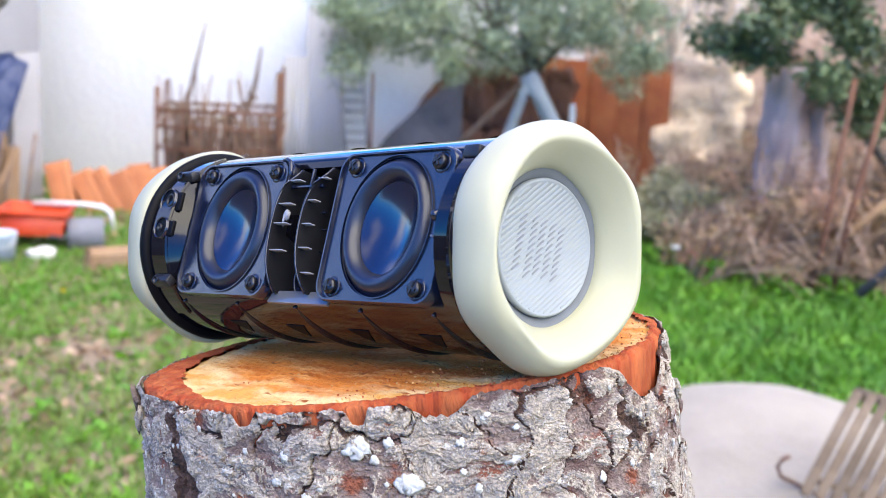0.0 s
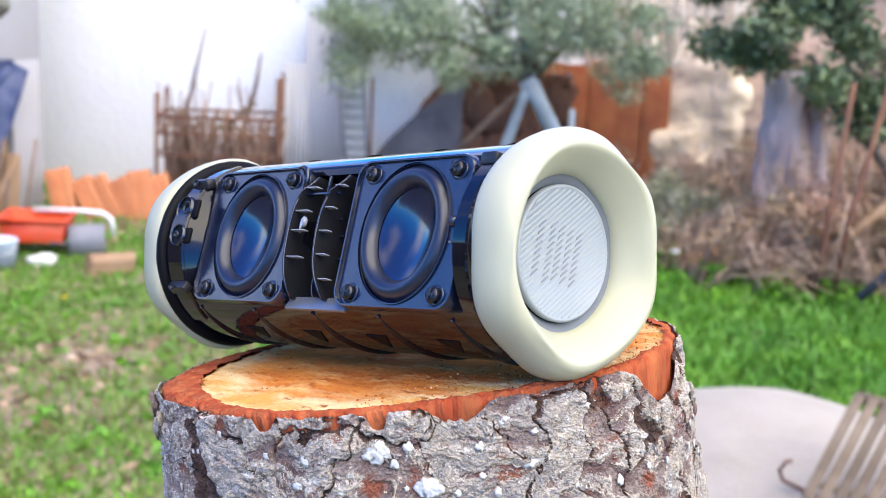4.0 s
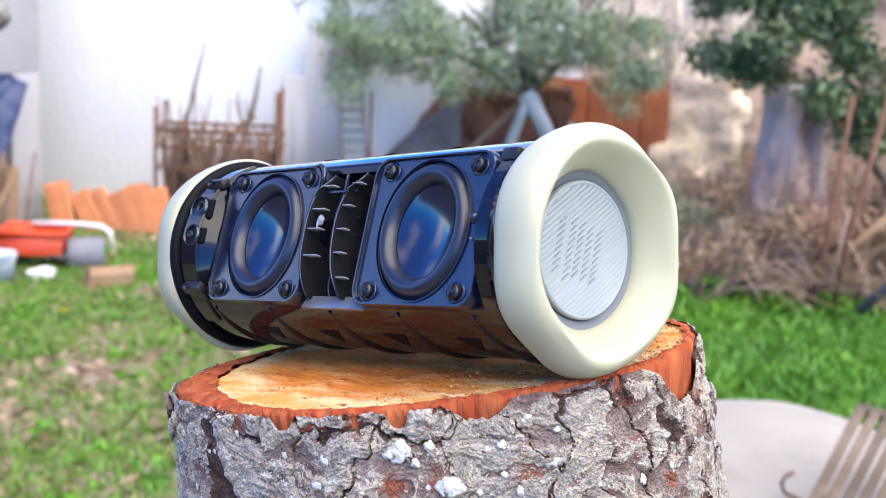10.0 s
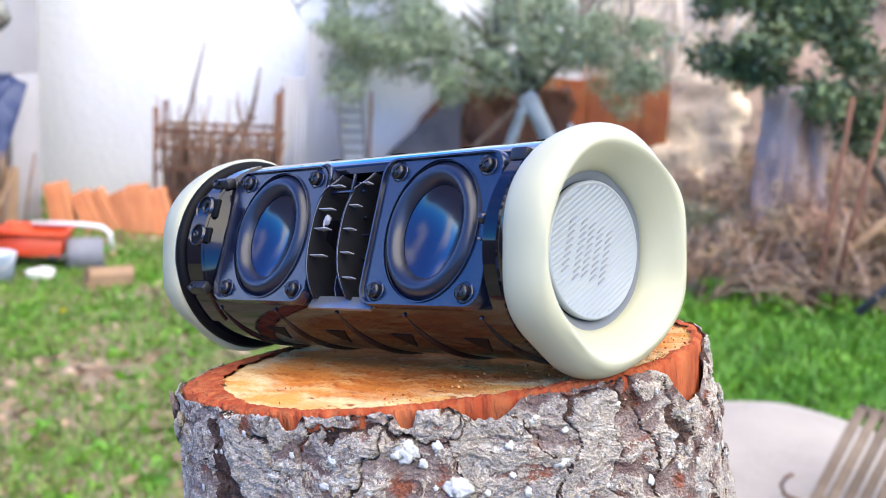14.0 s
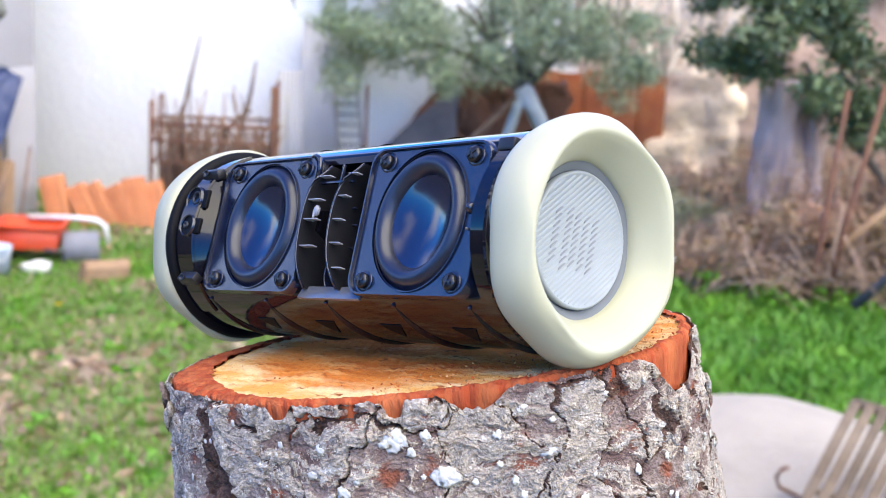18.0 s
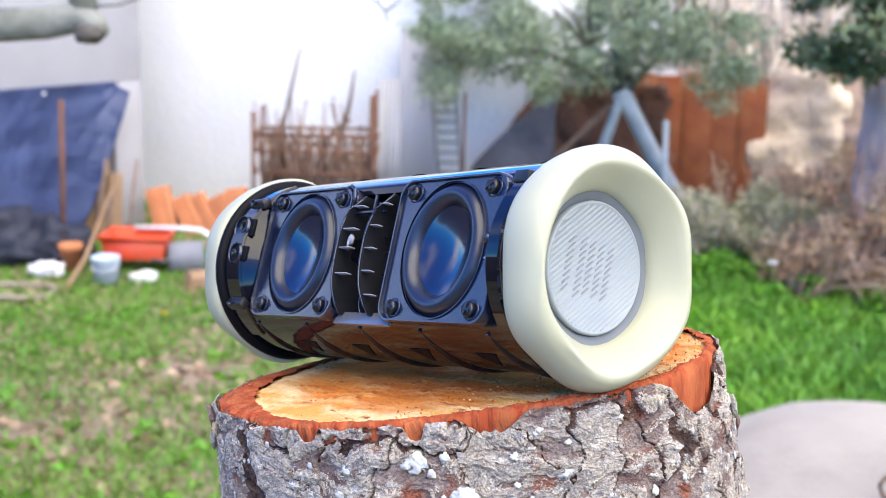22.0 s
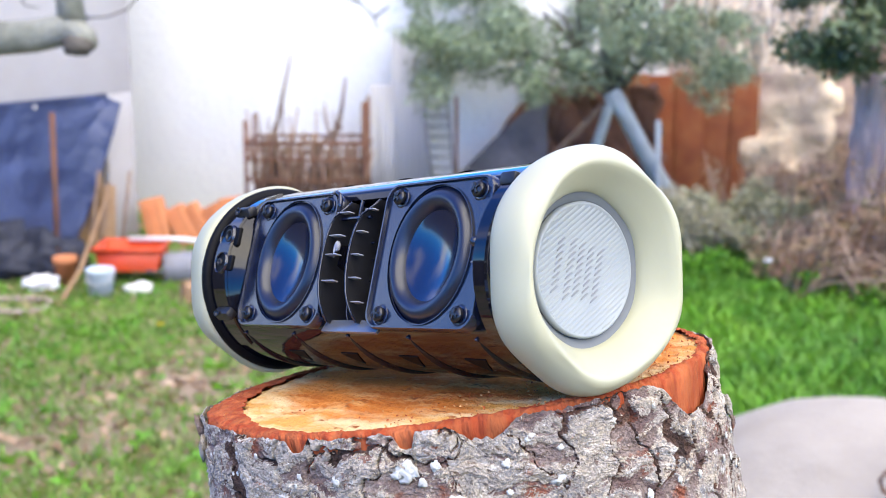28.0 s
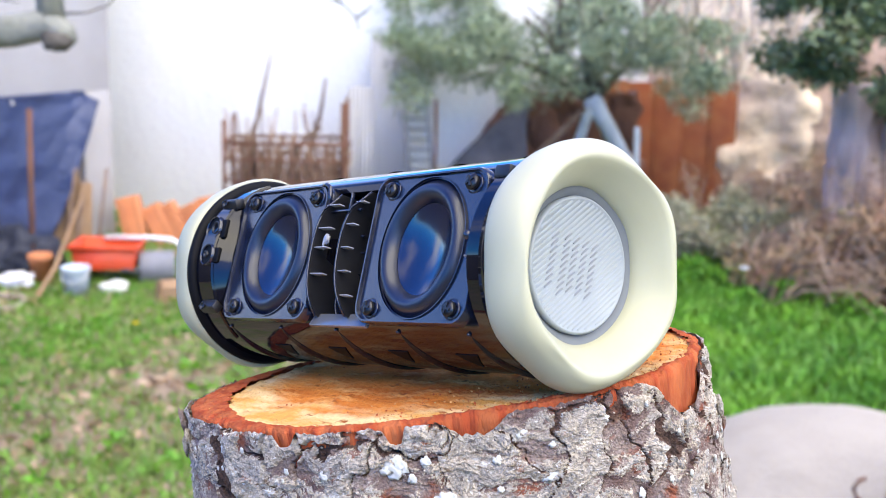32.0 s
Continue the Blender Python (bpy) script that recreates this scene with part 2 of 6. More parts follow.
# pale base stands in for the sky mirrored on a black shell facet
M_SILL = material("sill with painted sky sheen", (0.11, 0.115, 0.125), 0.25, ior=1.9, second=(0.14, 0.145, 0.155), scale=60)
M_SCREW = material("black screw steel", (0.03, 0.03, 0.035), 0.3, metal=0.8, second=(0.08, 0.08, 0.08), scale=400)
M_FIN = material("dull black plastic", (0.008, 0.008, 0.01), 0.45, second=(0.016, 0.016, 0.018), scale=90)
M_GLUE = material("grey glue", (0.32, 0.33, 0.36), 0.5, second=(0.22, 0.22, 0.25), scale=200)
M_SILICONE = material("cream silicone", (0.42, 0.405, 0.265), 0.45, second=(0.39, 0.375, 0.235), scale=25, amount=0.5, third=(0.435, 0.43, 0.335), scale3=9, rough_var=0.05, bump=0.0001, bump_scale=60)
M_GREY_RUBBER = material("grey rubber", (0.15, 0.165, 0.17), 0.65, second=(0.12, 0.135, 0.14), scale=70)
M_DISC = material("pale grey plastic", (0.30, 0.33, 0.33), 0.42, second=(0.27, 0.30, 0.30), scale=50)
M_DASH = material("grey hatching", (0.225, 0.245, 0.255), 0.45, second=(0.19, 0.205, 0.22), scale=200)
M_WOOD = wood_material()
M_INNER = material("red inner bark", (0.44, 0.075, 0.030), 0.9, spec=0.1, second=(0.58, 0.17, 0.065), scale=160, amount=0.7, third=(0.16, 0.038, 0.018), scale3=120, amount3=0.35, bump=0.0015, bump_scale=420, stretch=(1, 1, 0.2))
M_CHIP = material("pale wood chips", (0.74, 0.40, 0.15), 0.9, second=(0.62, 0.28, 0.09), scale=90, amount=0.8, island=0.3)
M_BARK = layered("grey outer bark", (0.38, 0.335, 0.29), [((0.22, 0.21, 0.205), 30, 0.44, 0.60, 6), ((0.44, 0.37, 0.29), 48, 0.50, 0.64, 8), ((0.55, 0.525, 0.48), 130, 0.55, 0.66, 8), ((0.14, 0.115, 0.10), 210, 0.57, 0.66, 9), ((0.72, 0.72, 0.70), 330, 0.66, 0.70, 4), ((0.27, 0.12, 0.075), 60, 0.66, 0.72, 6)], stretch=(1, 1, 1.3), fine=(0.05, 0.95), grit=0.40)
M_BARK_MID = layered("beige bark flakes", (0.45, 0.375, 0.295), [((0.33, 0.285, 0.245), 45, 0.46, 0.60, 8), ((0.57, 0.50, 0.41), 150, 0.52, 0.64, 8), ((0.17, 0.12, 0.095), 230, 0.56, 0.65, 9), ((0.30, 0.13, 0.08), 75, 0.62, 0.70, 6), ((0.76, 0.75, 0.72), 380, 0.67, 0.71, 4)], stretch=(1, 1, 1.3), fine=(0.05, 0.95), grit=0.40)
M_BARK_LOW = layered("purplish brown bark layer", (0.25, 0.185, 0.16), [((0.14, 0.085, 0.075), 60, 0.45, 0.62, 8), ((0.33, 0.27, 0.235), 170, 0.54, 0.66, 8), ((0.26, 0.085, 0.05), 80, 0.56, 0.68, 6)], stretch=(1, 1, 1.3), fine=(0.05, 0.95), grit=0.40)
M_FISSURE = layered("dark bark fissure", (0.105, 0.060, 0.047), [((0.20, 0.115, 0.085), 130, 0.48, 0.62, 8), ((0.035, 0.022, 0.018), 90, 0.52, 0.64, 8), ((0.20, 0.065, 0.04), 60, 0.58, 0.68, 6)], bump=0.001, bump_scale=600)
M_LICHEN = material("white lichen", (0.60, 0.60, 0.57), 0.95, second=(0.44, 0.44, 0.40), scale=200, bump=0.0006, bump_scale=400)
M_SOIL = material("soil with litter", (0.21, 0.155, 0.10), 0.95, second=(0.10, 0.16, 0.035), scale=3.5, amount=0.9, third=(0.38, 0.27, 0.20), scale3=18, amount3=0.6, bump=0.01, bump_scale=30)
M_GRASS = material("grass", (0.078, 0.275, 0.012), 0.55, second=(0.16, 0.34, 0.03), scale=6, amount=0.7, third=(0.042, 0.18, 0.016), scale3=1.4, amount3=0.7, island=0.35)
M_GRASS_DRY = material("thin meadow grass", (0.125, 0.25, 0.032), 0.6, second=(0.24, 0.26, 0.075), scale=5, amount=0.6, third=(0.09, 0.22, 0.03), scale3=1.6, amount3=0.6, island=0.35)
M_LITTER = material("dead leaves", (0.30, 0.19, 0.12), 0.8, second=(0.42, 0.31, 0.22), scale=9, amount=0.8, third=(0.16, 0.09, 0.05), scale3=3, island=0.4)
M_WHITE_WALL = material("whitewashed wall", (0.90, 0.90, 0.90), 0.85, second=(0.78, 0.78, 0.79), scale=1.6, amount=0.5, third=(0.88, 0.88, 0.88), scale3=0.6, bump=0.004, bump_scale=25)
M_GREY_WALL = material("grey render", (0.44, 0.42, 0.42), 0.9, second=(0.38, 0.35, 0.345), scale=3, amount=0.6, third=(0.58, 0.56, 0.56), scale3=0.9, bump=0.004, bump_scale=40)
M_SHEET = material("weathered white sheet", (0.43, 0.43, 0.455), 0.7, second=(0.33, 0.33, 0.355), scale=2.0, amount=0.6, third=(0.50, 0.50, 0.52), scale3=0.8, stretch=(1, 1, 0.3))
M_TARP = material("blue tarpaulin", (0.026, 0.046, 0.125), 0.45, second=(0.045, 0.070, 0.165), scale=3, amount=0.7, third=(0.020, 0.030, 0.070), scale3=1.2, bump=0.035, bump_scale=5, contrast=0.1)
M_DARK = material("dark clutter cloth", (0.012, 0.016, 0.032), 0.7, second=(0.035, 0.038, 0.055), scale=6, bump=0.02, bump_scale=8)
M_RUST = material("rusty iron", (0.16, 0.065, 0.04), 0.85, second=(0.095, 0.045, 0.03), scale=14, amount=0.7, third=(0.24, 0.10, 0.055), scale3=4, bump=0.002, bump_scale=90)
M_RUSTWALL = material("rust red sheet", (0.30, 0.072, 0.025), 0.85, second=(0.20, 0.058, 0.028), scale=2.2, amount=0.8, third=(0.38, 0.135, 0.05), scale3=6, amount3=0.5, bump=0.004, bump_scale=20)
M_BROWNWALL = material("brown earth wall", (0.17, 0.07, 0.045), 0.9, second=(0.09, 0.045, 0.035), scale=4, amount=0.7, third=(0.25, 0.11, 0.06), scale3=1.5, bump=0.02, bump_scale=12)
M_TERRACOTTA = material("terracotta", (0.60, 0.20, 0.085), 0.8, second=(0.48, 0.15, 0.065), scale=9, amount=0.6, third=(0.66, 0.34, 0.16), scale3=3, bump=0.002, bump_scale=60, island=0.22)
M_ORANGE = material("orange plastic", (0.68, 0.055, 0.012), 0.45, second=(0.56, 0.05, 0.015), scale=9, third=(0.6, 0.12, 0.05), scale3=3)
M_WHITE_TUBE = material("white painted tube", (0.78, 0.76, 0.75), 0.45, second=(0.66, 0.62, 0.60), scale=12)
M_TYRE = material("grey black rubber tyre", (0.06, 0.062, 0.07), 0.75, second=(0.12, 0.12, 0.13), scale=12)
M_ROLLER = material("grey steel roller", (0.20, 0.205, 0.23), 0.6, second=(0.14, 0.14, 0.16), scale=12)
M_PALEBLUE = material("pale blue plastic", (0.50, 0.60, 0.68), 0.5, second=(0.44, 0.52, 0.6), scale=8)
M_STONE = material("white stone", (0.68, 0.67, 0.62), 0.9, second=(0.5, 0.49, 0.44), scale=14, bump=0.006, bump_scale=30)
M_LOG = material("split firewood", (0.34, 0.20, 0.11), 0.85, second=(0.22, 0.12, 0.07), scale=16, third=(0.45, 0.30, 0.18), scale3=5, bump=0.004, bump_scale=50)
M_STICK = material("dry sticks", (0.16, 0.10, 0.075), 0.9, second=(0.28, 0.19, 0.14), scale=14, amount=0.7, island=0.35)
M_BRANCH = material("mossy grey branch", (0.19, 0.195, 0.155), 0.9, second=(0.10, 0.10, 0.07), scale=16, amount=0.8, third=(0.34, 0.33, 0.28), scale3=6, amount3=0.6, bump=0.006, bump_scale=60)
M_TWIG = material("dark twig", (0.07, 0.06, 0.05), 0.9, second=(0.14, 0.12, 0.10), scale=20)
M_TRUNK = material("whitewashed trunk", (0.46, 0.52, 0.54), 0.85, second=(0.30, 0.33, 0.33), scale=9, amount=0.6, third=(0.55, 0.6, 0.62), scale3=4, bump=0.006, bump_scale=40)
M_LIMB = material("dark olive limb", (0.08, 0.065, 0.05), 0.9, second=(0.14, 0.12, 0.10), scale=14, bump=0.006, bump_scale=40)
M_OLIVE = material("olive leaves", (0.20, 0.265, 0.145), 0.55, second=(0.38, 0.42, 0.30), scale=4, amount=0.7, third=(0.13, 0.19, 0.10), scale3=1.5, amount3=0.6, island=0.4)
M_SHRUB = material("dark shrub leaves", (0.075, 0.13, 0.045), 0.5, second=(0.19, 0.22, 0.12), scale=5, amount=0.7, third=(0.03, 0.06, 0.022), scale3=1.6, amount3=0.6, island=0.5)
M_PALE_BUSH = material("pale flowering bush", (0.32, 0.30, 0.17), 0.7, second=(0.56, 0.47, 0.34), scale=7, amount=0.8, third=(0.16, 0.22, 0.09), scale3=2.5, amount3=0.6, island=0.4)
M_BRAMBLE = material("dry bramble", (0.34, 0.205, 0.145), 0.9, second=(0.44, 0.34, 0.25), scale=8, amount=0.7, third=(0.18, 0.10, 0.07), scale3=2.5, island=0.45)
M_WITHERED = material("withered leaves", (0.34, 0.165, 0.105), 0.9, second=(0.46, 0.31, 0.21), scale=8, amount=0.7, third=(0.17, 0.19, 0.08), scale3=2.5, amount3=0.6, island=0.45)
M_BANK = material("pale limestone bank", (0.88, 0.70, 0.50), 0.95, second=(0.46, 0.29, 0.18), scale=5, amount=0.5, third=(0.74, 0.58, 0.43), scale3=2.2, amount3=0.7, bump=0.03, bump_scale=9)
M_EARTHBANK = material("mauve brown earth bank", (0.30, 0.20, 0.155), 0.95, second=(0.19, 0.12, 0.095), scale=6, amount=0.8, third=(0.40, 0.30, 0.24), scale3=2.4, amount3=0.5, bump=0.03, bump_scale=9)
M_STRAW = material("bleached palm fronds", (0.66, 0.57, 0.47), 0.85, second=(0.48, 0.37, 0.28), scale=9, amount=0.6, island=0.3)
M_GREY_SLAB = material("grey weathered trunk", (0.43, 0.32, 0.29), 0.9, second=(0.28, 0.195, 0.17), scale=9, amount=0.7, third=(0.38, 0.29, 0.26), scale3=3, bump=0.012, bump_scale=25, stretch=(1, 1, 0.35))
M_POST = material("pale weathered post", (0.68, 0.50, 0.44), 0.9, second=(0.46, 0.31, 0.26), scale=9, amount=0.7, third=(0.70, 0.55, 0.49), scale3=3, bump=0.012, bump_scale=25, stretch=(1, 1, 0.35))
M_ROCK = material("pale smooth boulder", (0.37, 0.325, 0.265), 0.9, second=(0.29, 0.25, 0.20), scale=5, amount=0.7, third=(0.42, 0.37, 0.305), scale3=2.2, amount3=0.6, bump=0.003, bump_scale=60)
M_LADDER = material("dull grey ladder steel", (0.20, 0.20, 0.215), 0.6, second=(0.13, 0.13, 0.14), scale=14)
M_SLAT = material("grey weathered slat", (0.15, 0.105, 0.07), 0.9, second=(0.085, 0.06, 0.042), scale=20, amount=0.7, third=(0.30, 0.23, 0.17), scale3=6, bump=0.003, bump_scale=60, island=0.2)
M_SLATE = material("dark slate cloth", (0.09, 0.09, 0.105), 0.85, second=(0.15, 0.14, 0.16), scale=4, amount=0.6, third=(0.06, 0.055, 0.06), scale3=1.5, bump=0.01, bump_scale=12)
M_FLOWER = material("yellow petals", (0.80, 0.55, 0.03), 0.6, second=(0.7, 0.42, 0.02), scale=60)
M_PETAL = material("white petals", (0.85, 0.85, 0.84), 0.6, second=(0.75, 0.75, 0.7), scale=60)
M_PAPER = material("crumpled white bag", (0.80, 0.80, 0.82), 0.6, second=(0.66, 0.66, 0.7), scale=9, bump=0.01, bump_scale=14)

# ---- mesh helpers ----


def mesh_from(name, verts, faces, smooth=True):
    me = bpy.data.meshes.new(name)
    me.from_pydata([tuple(v) for v in verts], [], faces)
    me.update()
    if smooth:
        me.polygons.foreach_set("use_smooth", [True] * len(me.polygons))
    return me


def part(name, me, mat, parent=None, label="", place=None, sharp=None):
    """Links a mesh (or a bmesh) as one object, under a thing or a part."""
    if isinstance(me, bmesh.types.BMesh):
        bm = me
        bmesh.ops.recalc_face_normals(bm, faces=bm.faces[:])
        me = bpy.data.meshes.new(name)
        bm.to_mesh(me)
        bm.free()
        me.polygons.foreach_set("use_smooth", [True] * len(me.polygons))
        me.set_sharp_from_angle(angle=radians(35))
    if sharp:
        me.set_sharp_from_angle(angle=radians(sharp))
    ob = new(name, me)
    if not me.materials:
        me.materials.append(mat)
    if parent is not None:
        ob.parent = parent
    if place is not None:
        ob.matrix_basis = place
    if label:
        tagged(ob, label)
    return ob


def thing(name, label, category, m=None, group="", kind=""):
    ob = new(name)
    ob.empty_display_size = 0.1
    if m is not None:
        ob.matrix_basis = m
    return tagged(ob, label, category, group, kind)


def box(sx, sy, sz, at=(0, 0, 0), bevel=0.0, turn=None, bm=None):
    bm = bm or bmesh.new()
    m = Matrix.Translation(at) @ (turn or Matrix()) @ Matrix.Diagonal((sx, sy, sz, 1))
    made = bmesh.ops.create_cube(bm, size=1, matrix=m)["verts"]
    if bevel:
        edges = list({e for v in made for e in v.link_edges})
        bmesh.ops.bevel(bm, geom=edges, offset=bevel, segments=2, affect="EDGES", profile=0.5)
    return bm


def lathe(name, profile, segs=96, along="X", centre=(0, 0), wave=None, closed=False):
    """A surface of revolution. profile: (along, radius) pairs; wave(a, x, r) adds to the radius."""
    verts, faces = [], []
    n = len(profile)
    for j in range(segs):
        a = 2 * math.pi * j / segs
        for x, r in profile:
            rr = r + (wave(a, x, r) if wave else 0)
            c, s = rr * math.cos(a), rr * math.sin(a)
            verts.append((x, centre[0] + c, centre[1] + s) if along == "X" else (centre[0] + c, centre[1] + s, x))
    for j in range(segs):
        k = (j + 1) % segs
        for i in range(n if closed else n - 1):
            i2 = (i + 1) % n
            faces.append((j * n + i, j * n + i2, k * n + i2, k * n + i))
    me = mesh_from(name, verts, faces)
    bm = bmesh.new()
    bm.from_mesh(me)
    bmesh.ops.remove_doubles(bm, verts=bm.verts[:], dist=1e-7)
    bmesh.ops.recalc_face_normals(bm, faces=bm.faces[:])
    bm.to_mesh(me)
    bm.free()
    me.polygons.foreach_set("use_smooth", [True] * len(me.polygons))
    return me


def tube_data(path, radii, sides=8, base=0):
    """Vertices and faces of a tube along a path, capped."""
    verts, faces = [], []
    pts_ = [Vector(p) for p in path]
    n = len(pts_)
    ref = Vector((0.31, 0.17, 0.93))
    for i, p in enumerate(pts_):
        d = (pts_[min(i + 1, n - 1)] - pts_[max(i - 1, 0)]).normalized()
        u = d.cross(ref)
        if u.length < 0.1:
            u = d.cross(Vector((1, 0, 0)))
        u.normalize()
        v = d.cross(u)
        r = radii[i] if hasattr(radii, "__len__") else radii
        for k in range(sides):
            a = 2 * math.pi * k / sides
            verts.append(p + u * (r * math.cos(a)) + v * (r * math.sin(a)))
    for i in range(n - 1):
        for k in range(sides):
            k2 = (k + 1) % sides
            faces.append((base + i * sides + k, base + i * sides + k2, base + (i + 1) * sides + k2, base + (i + 1) * sides + k))
    faces.append(tuple(base + k for k in reversed(range(sides))))
    faces.append(tuple(base + (n - 1) * sides + k for k in range(sides)))
    return verts, faces


def tube(name, path, radii, sides=8):
    return mesh_from(name, *tube_data(path, radii, sides))


def tubes(name, many, sides=6):
    verts, faces = [], []
    for path, radii in many:
        v, f = tube_data(path, radii, sides, len(verts))
        verts += v
        faces += f
    return mesh_from(name, verts, faces)


def blob(name, size, seed=0, rough=0.12, freq=2.0, sub=4):
    """A rounded, uneven lump."""
    bm = bmesh.new()
    bmesh.ops.create_icosphere(bm, subdivisions=sub, radius=1)
    for v in bm.verts:
        k = 1 + rough * noise.fractal(v.co * freq + Vector((seed * 7.3, seed * 1.7, 0)), 0.8, 2.0, 4)
        v.co = Vector((v.co.x * size[0], v.co.y * size[1], v.co.z * size[2])) * k
    me = bpy.data.meshes.new(name)
    bm.to_mesh(me)
    bm.free()
    me.polygons.foreach_set("use_smooth", [True] * len(me.polygons))
    return me

# ---- ground ----


def ground_height(x, y):
    return 0.02 * noise.noise(Vector((x * 0.7, y * 0.7, 3.1))) + 0.008 * noise.noise(Vector((x * 3.1, y * 3.1, 7.7)))


def build_ground():
    xs = [-400, -120, -40, -15] + [-8 + 0.16 * i for i in range(101)] + [15, 40, 120, 400]
    ys = [-400, -120, -40, -12, -5] + [-2 + 0.16 * i for i in range(94)] + [18, 40, 120, 400]
    verts = [(x, y, ground_height(x, y)) for y in ys for x in xs]
    n = len(xs)
    faces = [(j * n + i, j * n + i + 1, (j + 1) * n + i + 1, (j + 1) * n + i) for j in range(len(ys) - 1) for i in range(n - 1)]
    g = part("ground", mesh_from("ground", verts, faces), M_SOIL)
    tagged(g, "bare brown garden soil with leaf litter and thin grass", "ground", kind="structure")


build_ground()


def leaf_cards(name, places, mat, parent=None, kind=""):
    """Many small pointed leaves or blades: places of (point, direction, width, bend)."""
    verts, faces = [], []
    for p, d, w, bend in places:
        side = d.cross(Vector((random.uniform(-1, 1), random.uniform(-1, 1), random.uniform(-0.4, 0.4))))
        if side.length < 1e-4:
            continue
        side = side.normalized() * w
        mid = p + d * 0.55 + bend * 0.3
        tip = p + d + bend
        k = len(verts)
        verts += [p - side * 0.5, p + side * 0.5, mid + side, mid - side, tip]
        faces += [(k, k + 1, k + 2, k + 3), (k + 3, k + 2, k + 4)]
    return part(name, mesh_from(name, verts, faces, False), mat, parent)


def lush(x, y):
    """How thick the grass stands: dense by the bushes, thin and patchy on the trodden side."""
    right_ = min(1, max(0, (x - (0.1 - 0.06 * y)) / 0.5))
    patch = noise.noise(Vector((x * 1.3, y * 0.9, 1.0))) * 0.7 + noise.noise(Vector((x * 3.7, y * 2.9, 5.0))) * 0.5
    back = min(1, max(0, (y - 5.0) / 0.5)) * min(1, max(0, (7.6 - y) / 0.4))
    thin = 0.50 + 0.5 * back + 1.1 * patch
    return max(0, min(1, thin * (1 - right_) + (0.95 + 0.3 * patch) * right_)), right_


def build_grass():
    rnd = random.Random(5)
    green, dry, litter = [], [], []
    while len(green) + len(dry) < 122000:
        # the thick growth thins out gradually towards the trodden ground
        y = rnd.uniform(0.6, 8.9)
        if y < 2.4 and rnd.random() > ((y - 0.6) / 1.8) ** 1.5:
            continue
        edge = 0.42 * (y + 0.7) + 0.15 + abs(rnd.gauss(0, 0.35))
        x = rnd.uniform(-edge, edge)
        dens, right_ = lush(x, y)
        if rnd.random() > dens:
            if rnd.random() < 0.09:
                a = rnd.uniform(0, 6.28)
                litter.append((Vector((x, y, ground_height(x, y) + rnd.uniform(0.004, 0.015))), Vector((math.cos(a), math.sin(a), rnd.uniform(-0.1, 0.3))) * rnd.uniform(0.03, 0.07), rnd.uniform(0.010, 0.022), Vector((0, 0, rnd.uniform(-0.008, 0.01)))))
            continue
        h = rnd.uniform(0.03, 0.075) * (0.8 + 0.75 * right_)
        a = rnd.uniform(0, 6.28)
        lean = rnd.uniform(0.1, 0.6)
        d = Vector((math.cos(a) * lean, math.sin(a) * lean, 1)) * h
        blade = (Vector((x, y, ground_height(x, y) - 0.004)), d, rnd.uniform(0.0025, 0.006) * (1 + 0.4 * right_), Vector((math.cos(a), math.sin(a), -0.25)) * h * rnd.uniform(0.1, 0.5))
        (green if rnd.random() < 0.25 + 0.75 * right_ + (0.3 if y > 5 else 0) else dry).append(blade)
    # thin growth on the rest of the yard
    for _ in range(42000):
        x, y = rnd.uniform(-6.5, 6.5), rnd.uniform(-4.5, 8.6)
        if y > 2.2 and abs(x) < 0.42 * (y + 0.7) + 0.2:
            continue
        if rnd.random() > lush(x, y)[0] + 0.15:
            continue
        h, a = rnd.uniform(0.04, 0.09), rnd.uniform(0, 6.28)
        d = Vector((math.cos(a) * 0.5, math.sin(a) * 0.5, 1)) * h
        (green if x > 0 else dry).append((Vector((x, y, ground_height(x, y) - 0.004)), d, rnd.uniform(0.006, 0.012), Vector((math.cos(a), math.sin(a), -0.25)) * h * 0.4))
    tagged(leaf_cards("grass", green, M_GRASS), "lush bright green lawn grass with small weeds", "grass", kind="stuff")
    tagged(leaf_cards("meadow_grass", dry, M_GRASS_DRY), "thin yellowish green grass on bare soil", "grass", kind="stuff")
    tagged(leaf_cards("leaf_litter", litter, M_LITTER), "scattered brown dead leaves on the soil", "leaf litter", kind="stuff")


build_grass()


def build_weeds():
    """Low broad-leaved weeds in the thin grass."""
    rnd = random.Random(8)
    leaves = []
    for _ in range(520):
        y = rnd.uniform(2.6, 7.2)
        x = rnd.uniform(-0.42 * (y + 0.7), 0.42 * (y + 0.7))
        c = Vector((x, y, ground_height(x, y)))
        n, size = rnd.randint(5, 10), rnd.uniform(0.03, 0.075)
        for k in range(n):
            a = 6.283 * k / n + rnd.uniform(-0.3, 0.3)
            leaves.append((c, Vector((math.cos(a), math.sin(a), rnd.uniform(0.25, 0.8))) * size * rnd.uniform(0.7, 1.2), size * 0.22, Vector((0, 0, -size * 0.25))))
    tagged(leaf_cards("weeds", leaves, M_GRASS), "low broad-leaved green weeds in the lawn", "weeds", kind="stuff")


build_weeds()

# ---- walls ----
CORNER = (-2.07, 7.89)
WALL_WAY = Vector((-0.55, -0.835, 0)).normalized()


